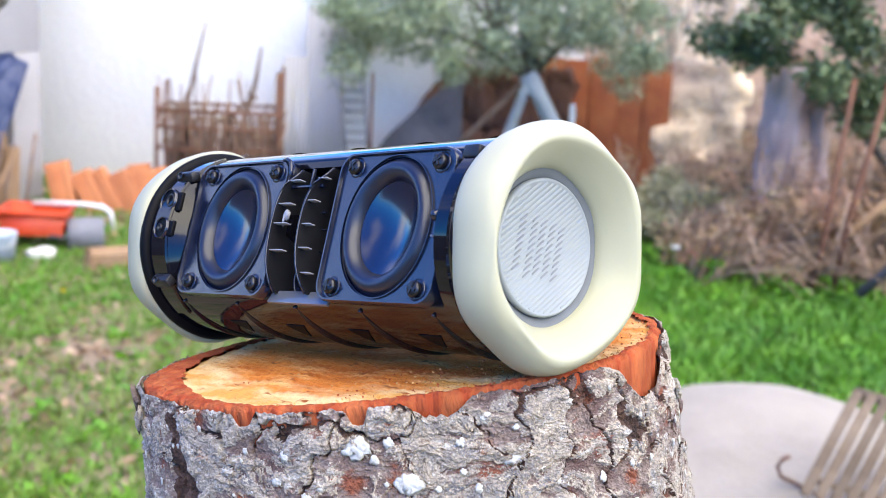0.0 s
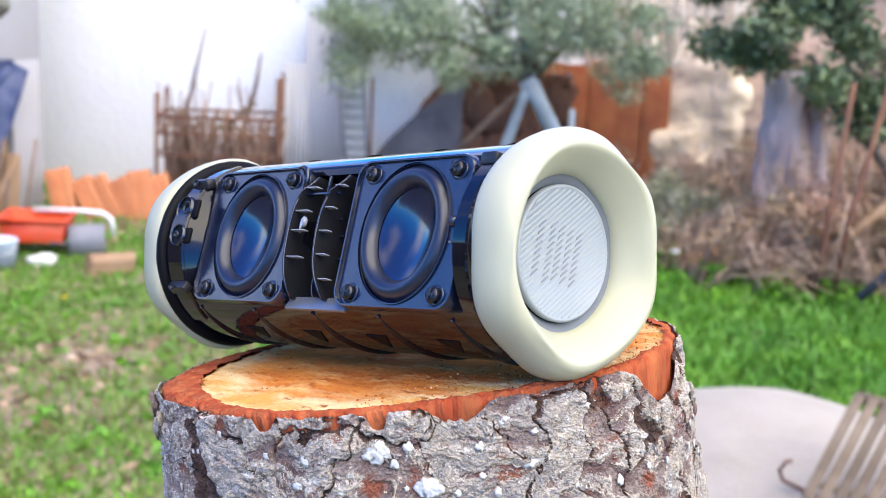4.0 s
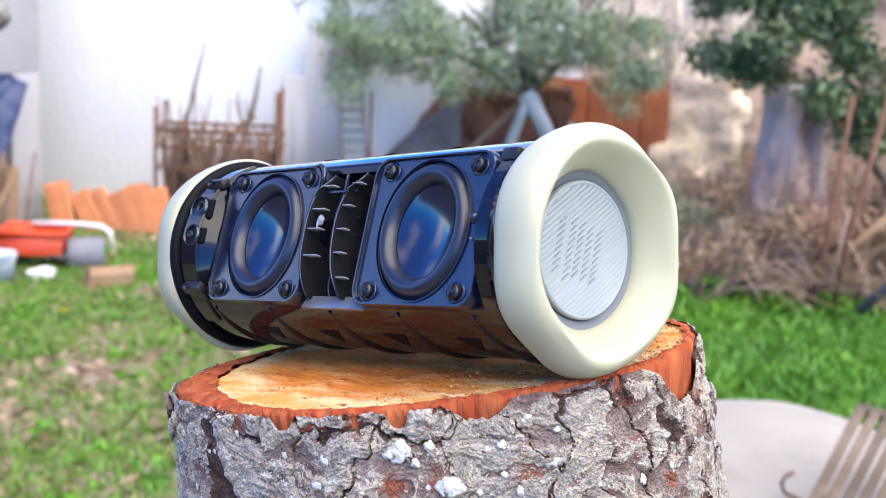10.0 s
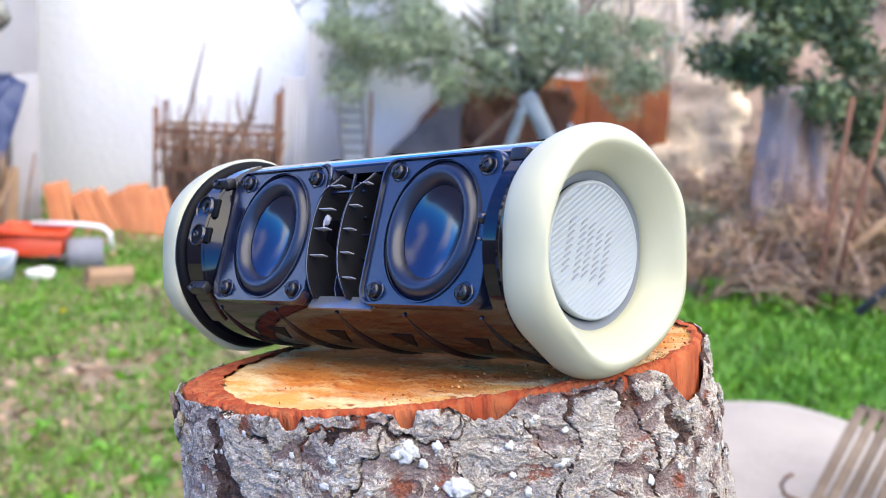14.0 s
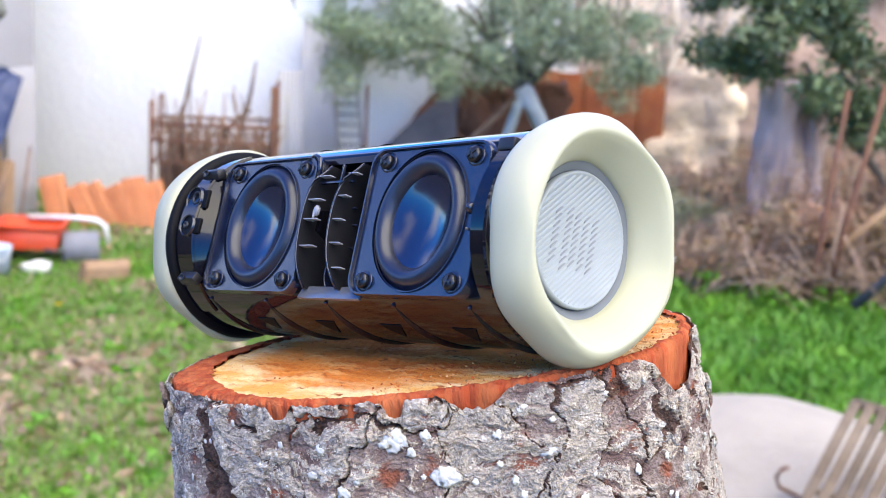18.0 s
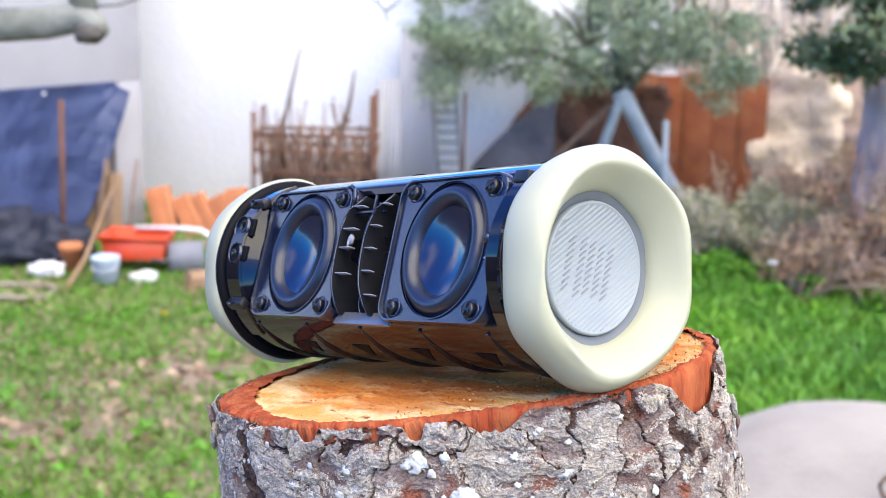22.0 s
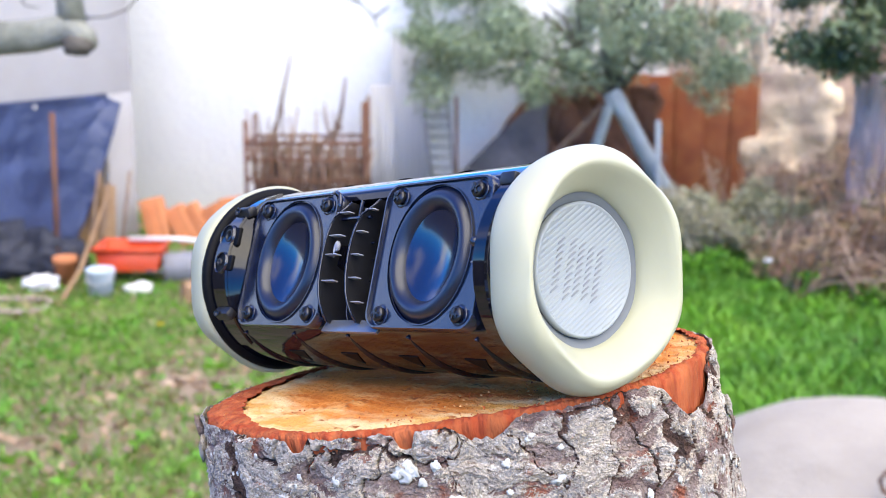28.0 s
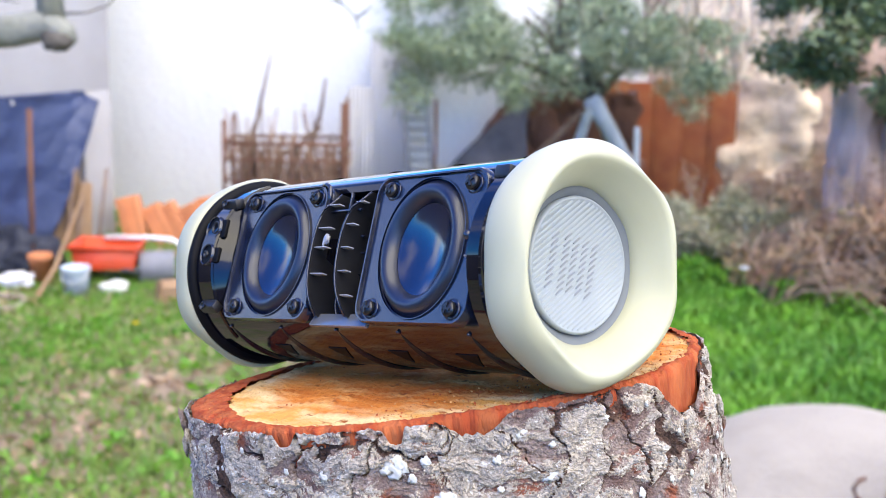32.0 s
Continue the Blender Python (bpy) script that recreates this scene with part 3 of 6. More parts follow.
def build_walls():
    # the white wall behind the yard
    part_ = part("wall_back", box(4.1, 0.25, 2.7, (-0.95, 8.98, 1.35), 0.01), M_WHITE_WALL)
    tagged(part_, "tall bright whitewashed garden wall", "wall", kind="structure")
    w = part("wall_far", box(16, 0.3, 2.7, (0, 10.9, 1.35), 0.01), M_WHITE_WALL)
    tagged(w, "far whitewashed boundary wall", "wall", kind="structure")
    # unseen dark walls, added so the speaker's black parts mirror less sky
    for name, sx, sy, x, y in (("wall_left", 0.4, 24, -7.4, 0), ("wall_behind", 24, 0.4, 0, -9)):
        w = part(name, box(sx, sy, 2.2, (x, y, 1.1), 0.02), M_SLATE)
        tagged(w, "plain dark grey wall, unseen, added to darken the speaker's reflections", "wall", kind="structure")
    # the grey outbuilding with an opening
    m = Matrix.Translation((CORNER[0], CORNER[1], 0)) @ Matrix.Rotation(math.atan2(WALL_WAY.y, WALL_WAY.x), 4, "Z")
    bm = bmesh.new()
    box(0.24, 0.3, 0.99, (0.12, -0.15, 0.495), 0.008, bm=bm)
    box(3.6, 0.3, 1.71, (1.8, -0.15, 1.845), 0.008, bm=bm)
    box(0.5, 0.3, 0.99, (3.35, -0.15, 0.495), 0.008, bm=bm)
    ob = part("wall_outbuilding", bm, M_GREY_WALL, place=m)
    tagged(ob, "grey rendered outbuilding wall with a low wide opening", "wall", kind="structure")
    bm = bmesh.new()
    box(3.6, 0.2, 2.7, (1.8, -2.2, 1.35), bm=bm)
    box(0.2, 2.1, 2.7, (3.5, -1.25, 1.35), bm=bm)
    inner = part("wall_outbuilding_back", bm, M_GREY_WALL, place=m)
    tagged(inner, "dim grey back wall inside the outbuilding", "wall", kind="structure")
    roof = part("ceiling", box(3.6, 2.3, 0.12, (1.8, -1.15, 2.765)), M_GREY_WALL, place=m)
    tagged(roof, "flat concrete roof slab of the outbuilding", "roof", kind="structure")
    # hanging tarpaulin in the opening
    verts, faces = [], []
    nx, nz = 40, 24
    for i in range(nx + 1):
        for j in range(nz + 1):
            u, v = i / nx, j / nz
            x = 0.25 + 2.8 * u
            low = max(0.10, 0.94 - 7.3 * u)
            z = 0.985 - (0.985 - low) * v
            y = 0.02 + 0.05 * math.sin(u * 19 + v * 2.0) * v + 0.10 * v * v + 0.02 * noise.noise(Vector((u * 9, v * 5, 0)))
            verts.append((x, y, z))
    for i in range(nx):
        for j in range(nz):
            a = i * (nz + 1) + j
            faces.append((a, a + 1, a + nz + 2, a + nz + 1))
    holder = thing("tarpaulin", "dark blue tarpaulin hanging in the outbuilding opening", "tarpaulin", m)
    tarp = part("sheet", mesh_from("sheet", verts, faces), M_TARP, holder)
    part("hem", tube("hem", [(0.25 + 0.28 * k, 0.02 + 0.004 * (k % 2), 0.985) for k in range(11)], 0.012, 6), M_TARP, holder, "rolled blue hem")
    fold_v, fold_f = [], []
    for k in range(13):
        u = 0.012 + 0.09 * k / 12
        z = 0.94 - 7.3 * u
        wide = 0.045 * math.sin(math.pi * min(1, k / 9)) + 0.012
        fold_v += [(0.25 + 2.8 * u - 0.01, 0.055 + 0.006 * math.sin(k), z - 0.01), (0.25 + 2.8 * u + wide, 0.075, z + wide * 0.5)]
    for k in range(12):
        fold_f.append((k * 2, k * 2 + 1, k * 2 + 3, k * 2 + 2))
    fold = part("folded_edge", mesh_from("folded_edge", fold_v, fold_f), M_PALEBLUE, holder, "pale underside of the folded edge")
    fold.modifiers.new("thick", "SOLIDIFY").thickness = 0.003
    for k in range(7):
        part("eyelet", lathe("eyelet", [(-0.004, 0.006), (-0.004, 0.012), (0.004, 0.012), (0.004, 0.006)], 16, "X", closed=True), M_WHITE_TUBE, holder, place=pose(0.4 + 0.42 * k, 0.030, 0.955) @ Matrix.Rotation(radians(90), 4, "Z"))
    sol = tarp.modifiers.new("thick", "SOLIDIFY")
    sol.thickness = 0.004
    # rust red sheets behind the olive tree
    fence = thing("fence", "rust red sheet iron fence behind the olive tree", "fence", Matrix.Translation((0.60, 9.25, 0)))
    for i in range(9):
        part("sheet", box(0.213, 0.03, 1.03 - 0.03 * (i % 3), (0.215 * i, 0.012 * (i % 2), 0.51), 0.004), M_RUSTWALL, fence)
    for z in (0.2, 0.8):
        part("rail", box(1.95, 0.03, 0.05, (0.86, 0.045, z), 0.004), M_RUSTWALL, fence)
    verts, faces = [], []
    nx, nz = 48, 24
    for i in range(nx + 1):
        for j in range(nz + 1):
            u, v = i / nx, j / nz
            x = 0.42 + 1.15 * u
            top = 0.98 * min(1, 0.45 + 2.2 * u) + 0.07 * noise.fractal(Vector((x * 5, 2, 1)), 0.7, 2, 4)
            verts.append((x, 8.70 + 0.08 * v + 0.06 * noise.fractal(Vector((x * 4, v * 4, 3)), 0.7, 2, 4), top * v - 0.03))
    for i in range(nx):
        for j in range(nz):
            k = i * (nz + 1) + j
            faces.append((k, k + nz + 1, k + nz + 2, k + 1))
    ob = part("wall_earth", mesh_from("wall_earth", verts, faces), M_BROWNWALL)
    ob.modifiers.new("thick", "SOLIDIFY").thickness = -0.12
    tagged(ob, "rough reddish brown earth wall behind the olive", "wall", kind="structure")


build_walls()

# ---- the sawn trunk ----
STUMP_C = Vector((0.0, 0.0, 1.5364))
STUMP_N = Vector((-0.1543, 0.1211, 0.9806)).normalized()
STUMP_X = Vector((0.6367, -0.74672, 0.19241))
STUMP_X = (STUMP_X - STUMP_N * STUMP_X.dot(STUMP_N)).normalized()
STUMP_Y = STUMP_N.cross(STUMP_X)
STUMP_M = Matrix((STUMP_X, STUMP_Y, STUMP_N)).transposed().to_4x4()
STUMP_M.translation = STUMP_C


def rim(a):
    """Radius of the trunk's cut at an angle."""
    d = (a + 2.5 + math.pi) % (2 * math.pi) - math.pi
    right_ = (a - 0.78 + math.pi) % (2 * math.pi) - math.pi
    return 0.0962 + 0.0058 * math.exp(-(right_ / 0.5) ** 2) + 0.0155 * math.exp(-(d / 0.75) ** 2) + 0.001 * math.cos(2 * a + 0.6) + 0.0025 * math.cos(3 * a - 1.0) + 0.0015 * math.cos(5 * a) + 0.0012 * noise.noise(Vector((math.cos(a) * 6, math.sin(a) * 6, 0)))


def bark_edge(a):
    """How far below the cut the bark breaks off, leaving the red layer bare."""
    c, s = math.cos(a), math.sin(a)
    k = 0.0003 + 0.0012 * max(0, noise.noise(Vector((c * 6, s * 6, 4))))
    for at, wide, deep in ((0.27, 0.19, 0.0160), (-0.66, 0.11, 0.0060), (-0.96, 0.035, 0.0062), (-1.40, 0.045, 0.0048)):
        d = (a - at + math.pi) % (2 * math.pi) - math.pi
        k += deep * math.exp(-(d / wide) ** 4)
    return max(0.0003, k)


def bark_jag(a):
    """The small teeth of the broken bark edge."""
    c, s = math.cos(a), math.sin(a)
    return -0.0005 + 0.0010 * noise.noise(Vector((c * 17, s * 17, 2))) + 0.0010 * noise.noise(Vector((c * 55, s * 55, 6)))


def swell(a):
    """The thicker bark on the trodden side."""
    return 0.0028 * math.exp(-(((a + 2.5 + math.pi) % (2 * math.pi) - math.pi) / 0.6) ** 2)


def red_width(a):
    """Width of the red ring on the cut."""
    d = (a + 2.45 + math.pi) % (2 * math.pi) - math.pi
    return 0.0030 + 0.0115 * math.exp(-(d / 0.55) ** 2) + 0.0022 * noise.noise(Vector((math.cos(a) * 7, math.sin(a) * 7, 8))) + 0.0018 * noise.noise(Vector((math.cos(a) * 23, math.sin(a) * 23, 1)))


def bark_relief(q):
    """Height of the bark over its bed, and which of its layers shows there."""
    warp = noise.noise_vector(q * 40) * 0.010 + noise.noise_vector(q * 130) * 0.0045 + noise.noise_vector(q * 420) * 0.0012
    p = q + warp
    d, pts_ = noise.voronoi(Vector((p.x * 40, p.y * 40, p.z * 24)))
    gate = noise.noise(q * 30 + Vector((3, 1, 7))) + 0.5 * noise.noise(q * 90)
    edge = (d[1] - d[0]) / (0.012 + 0.15 * max(0, gate + 0.13))
    crack = max(0.0, 1 - edge)
    tone = noise.cell(pts_[0] * 3.7)
    # layers stand out in steps, drawn out across the trunk
    f = noise.fractal(Vector((p.x * 60, p.y * 60, p.z * 130)), 0.65, 2.2, 6) * 4.2 + 1.6 * tone + 3.0
    step = math.floor(f)
    rise = min(1, (f - step) / 0.22)
    lift = (step - 3 + rise) * 0.00036
    curl = noise.fractal(Vector((p.x * 200, p.y * 200, p.z * 430)), 0.8, 2, 4)
    h = 0.0006 + lift + 0.00042 * curl + 0.0012 * noise.noise(q * 24) - 0.0026 * crack ** 0.5
    # crack faces take the dark fissure colour: inner bark plus painted crevice shade
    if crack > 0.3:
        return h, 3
    level = step + (1 if curl > 0.5 else 0) - (2 if curl < -0.62 else 0)
    return h, 2 if level < 2 else (1 if level in (2, 4, 6) else 0)


def build_trunk():
    t = thing("tree_stump", "sawn tree stump with pale orange heartwood and lichened grey bark", "tree stump", STUMP_M)
    # cut face
    verts, faces = [(0, 0, 0.001)], []
    na, nr = 420, 110
    for i in range(1, nr + 1):
        for j in range(na):
            a = 2 * math.pi * j / na
            r = (rim(a) - red_width(a)) * i / nr
            p = Vector((r * math.cos(a), r * math.sin(a), 0))
            torn = max(0, noise.noise(Vector((p.x * 26, p.y * 26, 5))) + 0.25) + 0.8 * max(0, p.x - 0.03) / 0.06
            p.z = 0.0008 * noise.fractal(p * 40, 0.7, 2, 4) + 0.00018 * math.sin((p.x * 0.8 + p.y * 0.6) * 1500) + 0.0006 * torn * noise.fractal(Vector((p.x * 230 + p.y * 90, p.y * 330, 2)), 0.6, 2, 4)
            verts.append(p)
    for j in range(na):
        faces.append((0, 1 + j, 1 + (j + 1) % na))
    for i in range(nr - 1):
        for j in range(na):
            b = 1 + i * na
            faces.append((b + j, b + na + j, b + na + (j + 1) % na, b + (j + 1) % na))
    part("cut_face", mesh_from("cut_face", verts, faces), M_WOOD, t, "pale orange sawn wood with saw marks")
    # loose chips and shreds of the saw cut
    rnd = random.Random(27)
    for name, mat, count in (("chip_litter", M_CHIP, 420), ("shred_litter", M_INNER, 380)):
        bits = []
        for _ in range(count):
            a = rnd.uniform(-1.1, 0.9) if rnd.random() < 0.75 else rnd.uniform(-3.14, 3.14)
            r = (rim(a) - 0.004) * (1 - 0.45 * rnd.random() ** 2)
            turn = rnd.uniform(0, 6.283)
            size = rnd.uniform(0.0004, 0.0010)
            bits.append((Vector((r * math.cos(a), r * math.sin(a), 0.0011)), Vector((math.cos(turn), math.sin(turn), rnd.uniform(0.0, 0.6))) * size, size * 0.42, Vector((0, 0, size * 0.15))))
        tagged(leaf_cards(name, bits, mat, t), kind="stuff")
    # red inner bark ring and its bare outside
    verts, faces = [], []
    na = 900
    prof = 24
    for j in range(na):
        a = 2 * math.pi * j / na
        R = rim(a) + swell(a) + 0.0012
        r0 = rim(a) - red_width(a) - 0.0015
        c, s = math.cos(a), math.sin(a)
        for i in range(prof):
            u = i / (prof - 1)
            if u < 0.5:
                r, z = r0 + (R - 0.0015 - r0) * (u / 0.5), 0.0015 - 0.002 * (u / 0.5) ** 3
            else:
                r, z = R - 0.0015 - 0.012 * (u - 0.5), -0.0005 - 0.06 * (u - 0.5) / 0.5
            q = Vector((c * r, s * r, z))
            k = 0.0007 * noise.fractal(Vector((q.x * 260, q.y * 260, q.z * 60)), 0.55, 2, 5)
            verts.append((q.x + c * k, q.y + s * k, q.z + (0.8 * k if u < 0.5 else 0)))
    for j in range(na):
        k = (j + 1) % na
        for i in range(prof - 1):
            faces.append((j * prof + i, j * prof + i + 1, k * prof + i + 1, k * prof + i))
    part("inner_bark", mesh_from("inner_bark", verts, faces), M_INNER, t, "ragged rust red inner bark ring")
    # bark: flaking layers, broken into plates by cracks; fine where the cut is near, coarse below and behind
    turns = [-2.75 + 3.55 * k / 1000 for k in range(1000)]
    turns += [0.80 + (2 * math.pi - 3.55) * k / 130 for k in range(130)]
    depths = [0.0, 0.0003, 0.0008] + [0.0008 + 0.00042 * k for k in range(1, 150)] + [0.066, 0.071, 0.079, 0.09, 0.11, 0.14, 0.18, 0.25, 0.4, 0.6, 0.8, 1.0, 1.2, 1.4, 1.57]
    na, nz = len(turns), len(depths)
    verts, faces, layer = [], [], []
    for a in turns:
        c, s = math.cos(a), math.sin(a)
        R, top, jag = rim(a), bark_edge(a), bark_jag(a)
        for i, dz in enumerate(depths):
            z = -dz - top * max(0, 1 - dz / 0.05) - jag * max(0, 1 - dz / 0.006)
            grow = 0.06 * min(dz, 0.22) + 0.035 * max(0, dz - 0.22)
            q = Vector((c * R, s * R, z))
            h, kind = bark_relief(q)
            slope = (a + 1.80 - 3.4 * (dz - 0.022) + math.pi) % (2 * math.pi) - math.pi
            slope += 0.07 * noise.noise(q * 50) + 0.015 * noise.noise(q * 260)
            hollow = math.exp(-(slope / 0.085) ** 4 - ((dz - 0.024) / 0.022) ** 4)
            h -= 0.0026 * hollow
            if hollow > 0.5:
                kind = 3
            if i < 3:
                h *= (0.1, 0.7, 0.95)[i]
            r = R + 0.0010 + swell(a) + grow + h
            verts.append((c * r, s * r, z))
            layer.append(kind)
    for j in range(na):
        k = (j + 1) % na
        for i in range(nz - 1):
            faces.append((j * nz + i, j * nz + i + 1, k * nz + i + 1, k * nz + i))
    rnd = random.Random(21)
    spots = [(-0.97, 0.007, 0.0042), (-0.80, 0.027, 0.0046), (-0.42, 0.024, 0.0030), (-1.16, 0.030, 0.0026)] + [(rnd.uniform(-2.3, 0.6), rnd.uniform(0.006, 0.06), rnd.uniform(0.0006, 0.0019)) for _ in range(70)]
    for n, (a, dz, size) in enumerate(spots):
        dz += bark_edge(a)
        r = rim(a) + 0.0006 + swell(a) + 0.06 * dz + 0.0016
        m = Matrix.Translation((r * math.cos(a), r * math.sin(a), -dz)) @ Matrix.Rotation(a, 4, "Z")
        part("lichen", blob("lichen", (0.0003, size * 0.9, size * rnd.uniform(0.6, 1.1)), 40 + n, 0.75, 1.7, 3), M_LICHEN, t, "crusty white lichen patch" if n == 0 else "", place=m)
    # curled loose flakes that stand off the bark
    for n, (a, dz, size, mat) in enumerate(((-2.30, 0.006, 0.0050, M_BARK_LOW), (-2.36, 0.011, 0.0042, M_FISSURE), (-2.24, 0.014, 0.0046, M_BARK), (-2.40, 0.019, 0.0050, M_BARK_LOW), (-2.12, 0.009, 0.0036, M_BARK_MID), (0.62, 0.024, 0.0040, M_BARK), (0.70, 0.035, 0.0046, M_BARK_LOW))):
        r = rim(a) + swell(a) + 0.0026 + 0.06 * dz
        m = Matrix.Translation((r * math.cos(a), r * math.sin(a), -dz)) @ Matrix.Rotation(a, 4, "Z") @ Matrix.Rotation(radians(12 - 9 * (n % 3)), 4, "Y")
        part("bark_flake", blob("bark_flake", (0.0014, size * 0.8, size), 70 + n, 0.6, 2.2, 3), mat, t, "loose curled bark flake", place=m)
    me = mesh_from("bark", verts, faces, False)
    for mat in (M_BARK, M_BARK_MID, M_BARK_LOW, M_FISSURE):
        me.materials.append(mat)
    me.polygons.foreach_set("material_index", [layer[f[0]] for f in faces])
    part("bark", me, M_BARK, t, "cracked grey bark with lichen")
    return t


build_trunk()

# ---- the loudspeaker ----
SPEAKER_M = Matrix(((0.6367, 0.75149, 0.17287, -0.08774), (-0.74672, 0.54492, 0.38139, 0.05178), (0.19241, -0.37192, 0.90811, 1.59628), (0, 0, 0, 1)))
AX = (0.030, -0.023)
BODY_R = 0.0402


def on_body(x, a, r=BODY_R):
    """A point on the shell at angle a: 0 is away from the front, pi/2 is up."""
    return Vector((x, AX[0] + r * math.cos(a), AX[1] + r * math.sin(a)))


def body_mesh():
    """The shell: a tube flattened where the drive units sit, with a deep bay between them."""
    xs = sorted({round(v, 5) for v in [-0.034, -0.0335, -0.0125, -0.0121, -0.0036, -0.0034, 0.0504, 0.0506, 0.0944, 0.0946, 0.1484, 0.1486, 0.0570, 0.0575, 0.0915, 0.092, 0.1570, 0.1574, 0.1650] + [-0.030 + 0.005 * i for i in range(39)]})
    na = 240
    verts, faces = [], []
    for j in range(na):
        a = 2 * math.pi * j / na
        for x in xs:
            r = BODY_R if x > -0.0335 else BODY_R - 0.001
            p = on_body(x, a, r)
            if -0.0122 < x < 0.1572:
                p.y = max(p.y, 0.0020)
                if 0.0572 < x < 0.0918 and -0.0525 < p.z < 0.0022 and p.y < 0.0025:
                    p.y = 0.024
                for x0 in (-0.0035, 0.0945):
                    if x0 - 1e-6 <= x <= x0 + 0.0541 and abs(p.z + 0.0235) < 0.0255 and p.y < 0.0025:
                        p.y = 0.014
            verts.append(p)
    n = len(xs)
    for j in range(na):
        k = (j + 1) % na
        for i in range(n - 1):
            faces.append((j * n + i, k * n + i, k * n + i + 1, j * n + i + 1))
    faces.append(tuple(j * n for j in range(na)))
    faces.append(tuple(j * n + n - 1 for j in reversed(range(na))))
    return mesh_from("body", verts, faces)


def rounded_square(hx, hz, r, n=10):
    pts_ = []
    for cx, cz, a0 in ((hx - r, hz - r, 0), (-hx + r, hz - r, 90), (-hx + r, -hz + r, 180), (hx - r, -hz + r, 270)):
        for i in range(n + 1):
            a = radians(a0 + 90 * i / n)
            pts_.append((cx + r * math.cos(a), cz + r * math.sin(a)))
    # the straight sides are divided too, so that a round hole stays round
    full = []
    for k, p in enumerate(pts_):
        q = pts_[(k + 1) % len(pts_)]
        m = 18 if math.hypot(q[0] - p[0], q[1] - p[1]) > 2 * r / n else 1
        full += [(p[0] + (q[0] - p[0]) * u / m, p[1] + (q[1] - p[1]) * u / m) for u in range(m)]
    return full


def plate_mesh(hx, hz, rx, rz):
    """A drive unit's square flange with a raised rim and an oval hole."""
    out = rounded_square(hx, hz, 0.007, 12)
    rings = []
    for k, y in ((1.0, 0.0030), (1.0, -0.0016), (0.985, -0.0026), (0.962, -0.0026), (0.950, -0.0012)):
        rings.append([(x * k, y, z * k) for x, z in out])
    for k, y in ((1.030, -0.0012), (1.027, -0.0019), (1.015, -0.0019), (1.012, -0.0008), (1.0, -0.0008), (0.99, 0.004)):
        rings.append([(rx * k * x / math.hypot(x / 1.0, z), y, rz * k * z / math.hypot(x, z)) for x, z in out])
    n = len(out)
    verts = [p for ring in rings for p in ring]
    faces = []
    for i in range(len(rings) - 1):
        for j in range(n):
            k = (j + 1) % n
            faces.append((i * n + j, i * n + k, (i + 1) * n + k, (i + 1) * n + j))
    return mesh_from("mounting_plate", verts, faces)


def oval_lathe(name, prof, rx, rz, segs=96, cap=True):
    """prof: (share of the oval's radius, y)."""
    verts, faces = [], []
    n = len(prof)
    for j in range(segs):
        a = 2 * math.pi * j / segs
        for k, y in prof:
            verts.append((rx * k * math.cos(a), y, rz * k * math.sin(a)))
    for j in range(segs):
        m = (j + 1) % segs
        for i in range(n - 1):
            faces.append((j * n + i, m * n + i, m * n + i + 1, j * n + i + 1))
    if cap:
        faces.append(tuple(j * n + n - 1 for j in range(segs)))
    return mesh_from(name, verts, faces)


def screw_meshes():
    head = lathe("screw", [(0.0016, 0.0), (0.0016, 0.0012), (0.0008, 0.0024), (-0.0002, 0.0031), (-0.0008, 0.0031), (-0.0014, 0.0027), (-0.0018, 0.0016), (-0.0019, 0.0)], 28, "X")
    head.transform(Matrix.Rotation(radians(90), 4, "Z"))
    washer = lathe("washer", [(0.0018, 0.0030), (0.0004, 0.0041), (0.0000, 0.0041), (-0.0002, 0.0034), (-0.0002, 0.0)], 28, "X")
    washer.transform(Matrix.Rotation(radians(90), 4, "Z"))
    bm = bmesh.new()
    box(0.0044, 0.0008, 0.0008, (0, -0.0019, 0), bm=bm)
    box(0.0008, 0.0008, 0.0044, (0, -0.0019, 0), bm=bm)
    return head, washer, bm


CONES, DISCS = [], []


